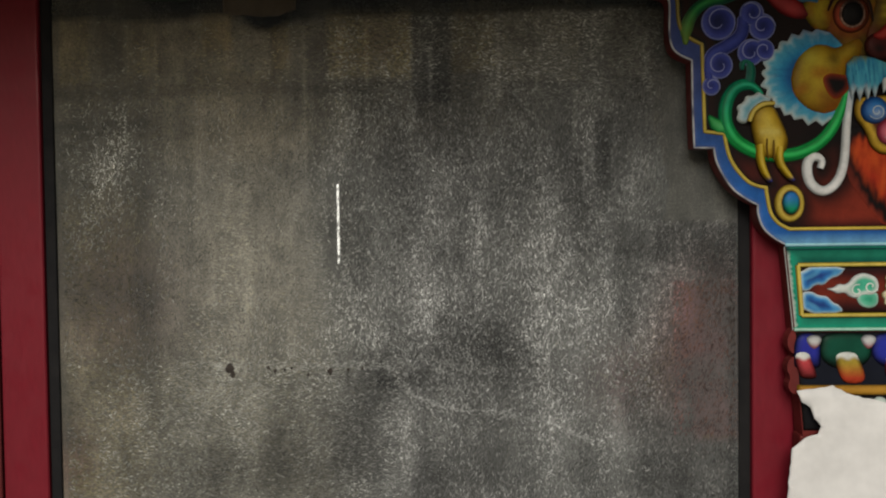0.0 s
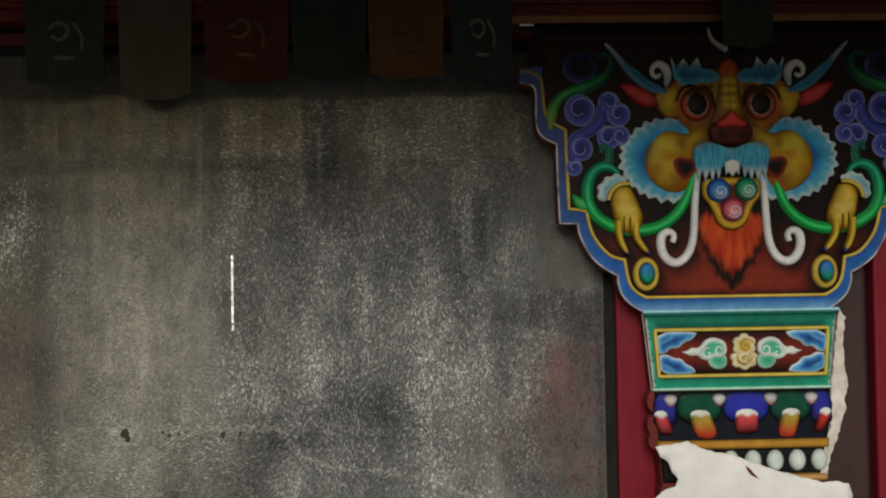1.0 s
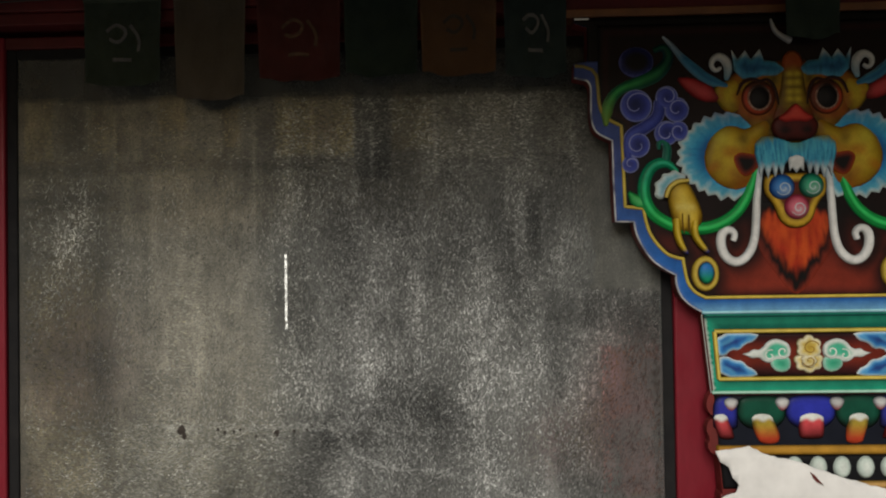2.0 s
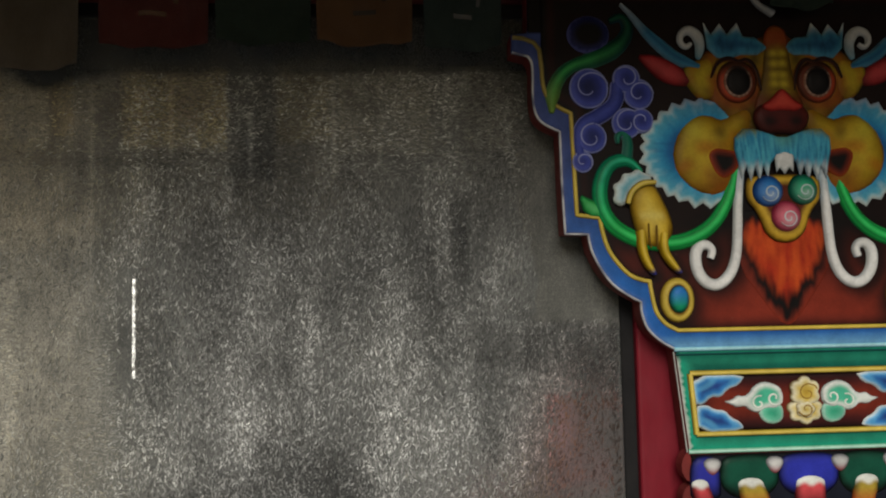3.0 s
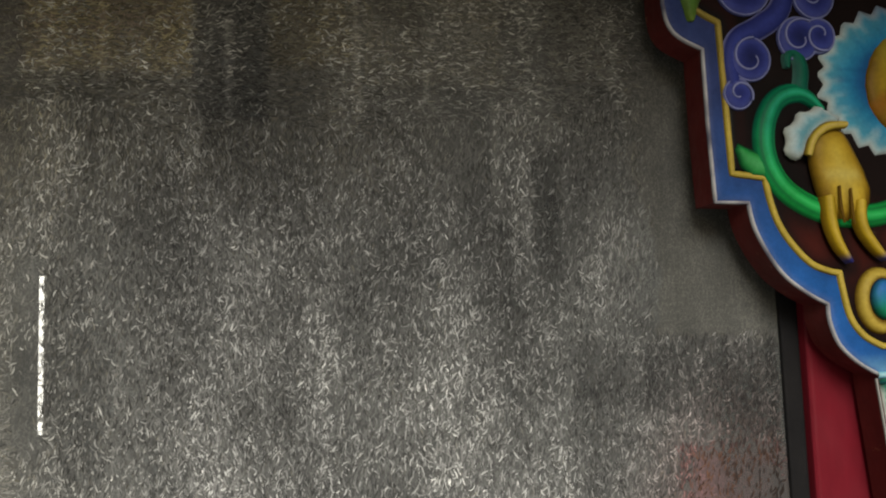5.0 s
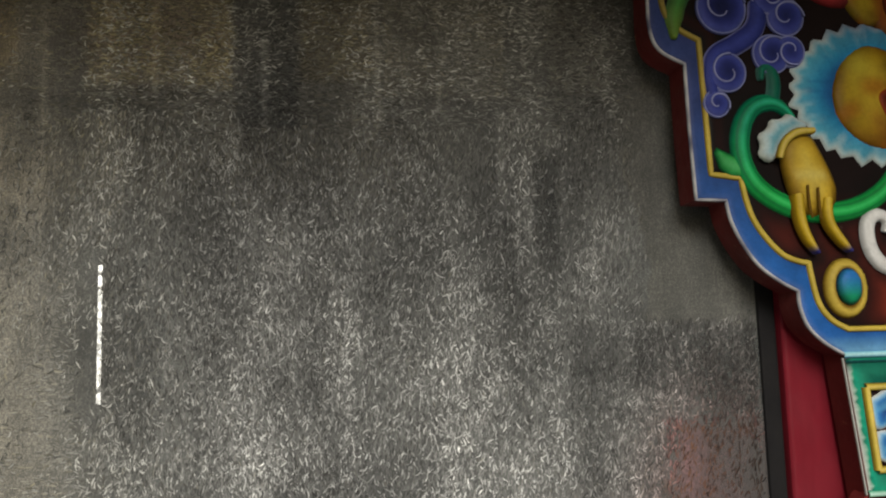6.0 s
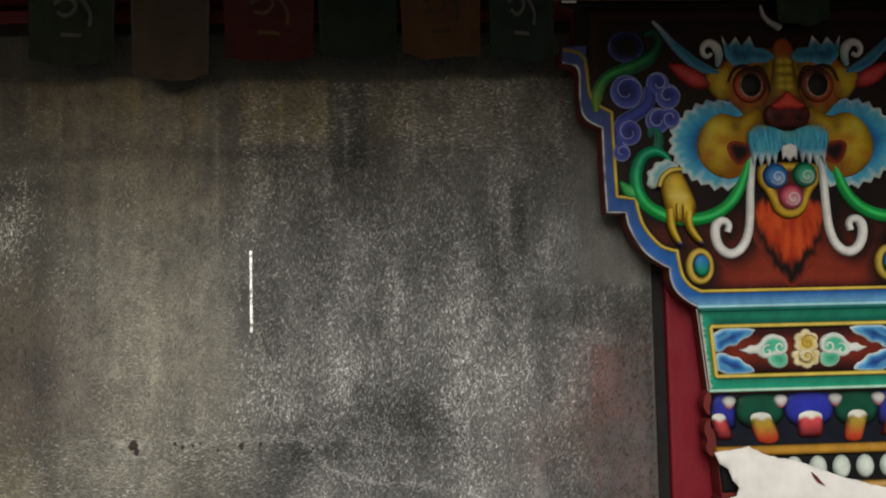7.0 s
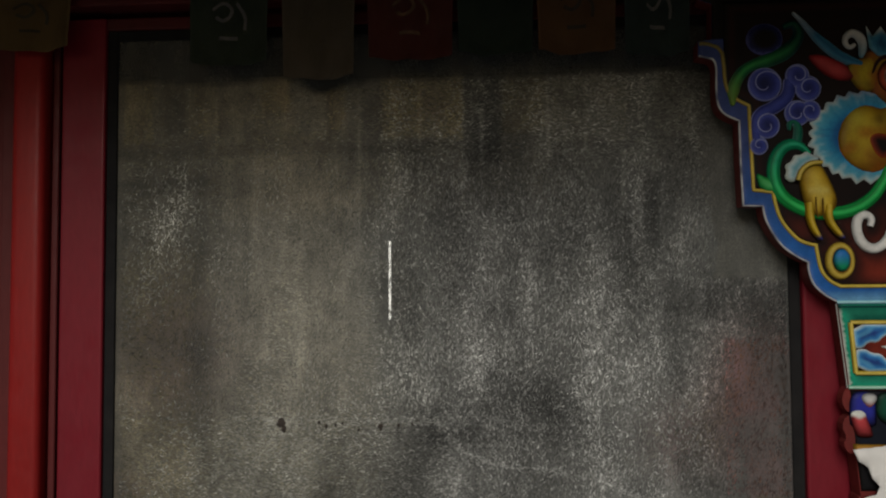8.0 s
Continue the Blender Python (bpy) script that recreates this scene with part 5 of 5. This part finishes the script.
# ---- dust fibres lying on the pane ----
def fibres():
    rng = random.Random(21)
    verts, faces, cols = [], [], []

    def lay(x, z, a, ln, w, tone, curl=0.7, hue=0.0):
        bend = rng.uniform(-curl, curl)
        k = len(verts)
        px, pz, py = x, z, 1.8996 - 0.0011 * rng.random()
        for i in range(4):
            aa = a + bend * (i - 1.5) / 1.5
            ww = w * (0.45, 1, 1, 0.35)[i]
            verts.append((px - math.sin(aa) * ww, py, pz + math.cos(aa) * ww))
            verts.append((px + math.sin(aa) * ww, py, pz - math.cos(aa) * ww))
            px, pz = px + math.cos(aa) * ln / 3, pz + math.sin(aa) * ln / 3
        faces.extend((k + 2 * i, k + 2 * i + 1, k + 2 * i + 3, k + 2 * i + 2) for i in range(3))
        warm = max(0.0, min(1.0, (0.12 - x) / 0.3)) * 0.4 + max(0.0, min(1.0, (z - 2.0) / 0.2)) * 0.4
        c = (tone * (0.99 + 0.04 * warm), tone * (1.01 + 0.01 * warm), tone * (0.97 - 0.16 * warm))
        # fibres over the painted red reflection take its tint
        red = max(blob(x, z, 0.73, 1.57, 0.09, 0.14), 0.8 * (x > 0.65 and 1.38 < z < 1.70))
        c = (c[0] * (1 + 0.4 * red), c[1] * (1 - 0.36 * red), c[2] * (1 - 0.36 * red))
        c = (c[0] * (1 + 0.40 * hue), c[1] * (1 + 0.14 * hue), c[2] * (1 - 0.55 * hue))
        cols.extend([c] * 8)

    # a bed of short brush-like marks, paler and darker than the film, that covers the wiped glass
    made = 0
    while made < 100000:
        x, z = rng.uniform(X0 + 0.01, X1 - 0.006), rng.uniform(1.20, 2.29)
        n1 = noise.noise(Vector((x * 3.4, z * 2.4, 4.0)))
        n2 = noise.noise(Vector((x * 9, z * 1.6, 7.0)))
        left = ease(0.02 + 0.10 * (1.75 - z), -0.16 + 0.10 * (1.75 - z), x)
        dens = (0.66 + 0.7 * n1 + 0.3 * n2) * (1 - 0.72 * left * ease(1.50, 1.58, z))
        if z > 1.825:
            dens -= 0.8 * ease(0.565, 0.645, x - 0.05 * n2)
        if abs(x + 0.055) < 0.014 and 1.72 < z < 1.93:
            dens *= 0.1
        dens *= 1 - 0.55 * square(x, z, 0.66, 0.80, 1.38, 1.69, 0.02)
        if z > dust_top(x) + rng.uniform(-0.01, 0.012) or rng.random() > dens:
            continue
        made += 1
        flat = z > 2.09 + 0.06 * n2 or (z < 1.54 and x < 0.10 + 0.1 * n2) or (left > 0.5 and n2 > 0.1)
        a = rng.gauss(-0.05, 0.35) if flat else rng.gauss(1.42 + 0.5 * n1, 0.35)
        f = film_tone(x, z)
        tone = f[1] * (rng.uniform(0.42, 0.85) if rng.random() < 0.48 else rng.uniform(1.05, 1.9 - 0.4 * left))
        hue = max(0.0, rng.gauss(0.7 * (f[0] / f[2] - 1.12), 0.09))
        lay(x, z, a, rng.uniform(0.004, 0.010), rng.uniform(0.0004, 0.0010), tone * 1.08, 0.35, min(0.6, hue))
    made = 0
    while made < 56000:
        x, z = rng.uniform(X0 + 0.01, X1 - 0.004), rng.uniform(1.22, 2.28)
        n1 = noise.noise(Vector((x * 3.4, z * 2.4, 4.0)))
        n2 = noise.noise(Vector((x * 16, z * 7, 2.0)))
        left = ease(0.02 + 0.10 * (1.75 - z), -0.16 + 0.10 * (1.75 - z), x)
        low = ease(1.60, 1.50, z)
        tuft = blob(x, z, -0.545, 1.95, 0.06, 0.11) + 0.7 * blob(x, z, -0.50, 2.03, 0.03, 0.06) + 0.5 * blob(x, z, -0.42, 1.88, 0.03, 0.05)
        dens = 0.42 + 0.5 * n1 + 0.5 * n2 + 0.4 * noise.noise(Vector((x * 9, z * 5, 1.0)))
        dens += 0.42 * blob(x, z, 0.26, 1.66, 0.36, 0.26)
        dens *= 1 - 0.74 * left * (1 - 0.92 * low)
        dens += 0.6 * tuft - 0.35 * (x > 0.655 and 1.38 < z < 1.70)
        if z > 1.825:
            dens -= 0.8 * ease(0.565, 0.645, x - 0.03 * n2)
        if abs(x + 0.055) < 0.014 and 1.72 < z < 1.93:
            dens *= 0.2
        if z > dust_top(x) or rng.random() > dens:
            continue
        made += 1
        a = rng.gauss(0.1, 0.6) if z > 2.1 or (low > 0.5 and x < 0.08) else rng.gauss(1.45, 0.6)
        tone = 0.085 + 0.31 * rng.random() ** 2.0 + (0.22 if rng.random() < 0.05 else 0)
        tone *= 1.0 + 0.22 * n2 + 0.40 * blob(x, z, 0.22, 1.62, 0.42, 0.20) + 0.7 * tuft
        tone *= 1 - 0.22 * ease(0.5, 0.65, x)
        tone *= 1 - 0.40 * left * (1 - min(1.0, tuft)) * (1 - 0.5 * low)
        tone *= 1.05 * min(1.5, max(0.40, film_tone(x, z)[1] / 0.085)) ** 0.75
        lay(x, z, a, rng.uniform(0.003, 0.011), rng.uniform(0.0004, 0.0009), tone, 0.9)
    # dust caught along two old ridges of dirt
    for line, count in (([(0.05, 1.53), (0.10, 1.47), (0.16, 1.442), (0.28, 1.43), (0.39, 1.412), (0.50, 1.36)], 520), ([(-0.40, 1.535), (-0.20, 1.528), (0.06, 1.532)], 380)):
        p = dense([(x * 100, z * 100) for x, z in line], 0.1, False)
        for _ in range(count):
            x, z = rng.choice(p)
            lay(x / 100 + rng.gauss(0, 0.003), z / 100 + rng.gauss(0, 0.004), rng.gauss(0, 0.5), rng.uniform(0.004, 0.010), 0.0007, rng.uniform(0.16, 0.42))
    me = bpy.data.meshes.new("dust_fibres")
    me.from_pydata(verts, [], faces)
    at = me.color_attributes.new("film", "FLOAT_COLOR", "POINT")
    at.data.foreach_set("color", np.hstack([np.array(cols), np.ones((len(cols), 1))]).astype(np.float32).ravel())
    me.materials.append(FLECK)
    tagged(new("dust_fibres", me), "pale dust and lint fibres stuck to the dirty pane", "dust", kind="stuff")


fibres()


def residue(cx, cz, r, seed):
    """A brown scab of old glue on the pane."""
    rng = random.Random(seed)
    bm = bmesh.new()
    n = 16
    rim = [bm.verts.new((r * (0.6 + 0.5 * rng.random()) * math.cos(2 * math.pi * i / n) * 0.8, -0.0002, r * (0.6 + 0.6 * rng.random()) * math.sin(2 * math.pi * i / n))) for i in range(n)]
    top = [bm.verts.new((v.co.x * 0.6, -0.0016, v.co.z * 0.6)) for v in rim]
    for i in range(n):
        bm.faces.new((rim[i], rim[(i + 1) % n], top[(i + 1) % n], top[i]))
    bm.faces.new(top)
    ob = link("glue_residue", bm, GLUE)
    ob.location = (cx, 1.8993, cz)
    tagged(ob, "small dark brown scab of old glue on the glass", "stain", "glue scabs on the pane")


GLUE = worn("old_brown_glue", (0.035, 0.022, 0.014), (0.015, 0.011, 0.008), 0.7, 60)
for i, (x, z, r) in enumerate(((-0.282, 1.526, 0.013), (-0.276, 1.512, 0.009), (-0.068, 1.519, 0.009), (-0.20, 1.527, 0.005), (-0.185, 1.520, 0.006), (-0.165, 1.522, 0.004), (-0.15, 1.526, 0.004), (-0.03, 1.522, 0.005), (0.0, 1.525, 0.004), (-0.115, 1.512, 0.004))):
    residue(x, z, r, i)


# ---- glowing strip added to stand for a bright upright streak in the pane ----
def glow_strip():
    ob = empty("light_streak", (-0.052, 1.935, 1.745))
    bm = bmesh.new()
    bmesh.ops.create_cone(bm, cap_ends=True, segments=12, radius1=0.0026, radius2=0.0026, depth=0.17, matrix=Matrix.Translation((0, 0, 0.085)))
    part("glow_strip", bm, glow("streak_glow", (1.0, 0.97, 0.85), 6.0), ob, "white glowing strip", True)
    for z in (-0.012, 0.17):
        part("end_cap", box(-0.006, 0.006, -0.006, 0.006, z, z + 0.012, 0.002), RUBBER, ob)
    part("batten", box(-0.005, 0.005, 0.0045, 0.012, -0.6, 0.75, 0.002), TIMBER, ob, "dark batten added behind the glowing strip")
    tagged(ob, "thin glowing strip added for a bright streak in the dusty glass", "lamp")


glow_strip()
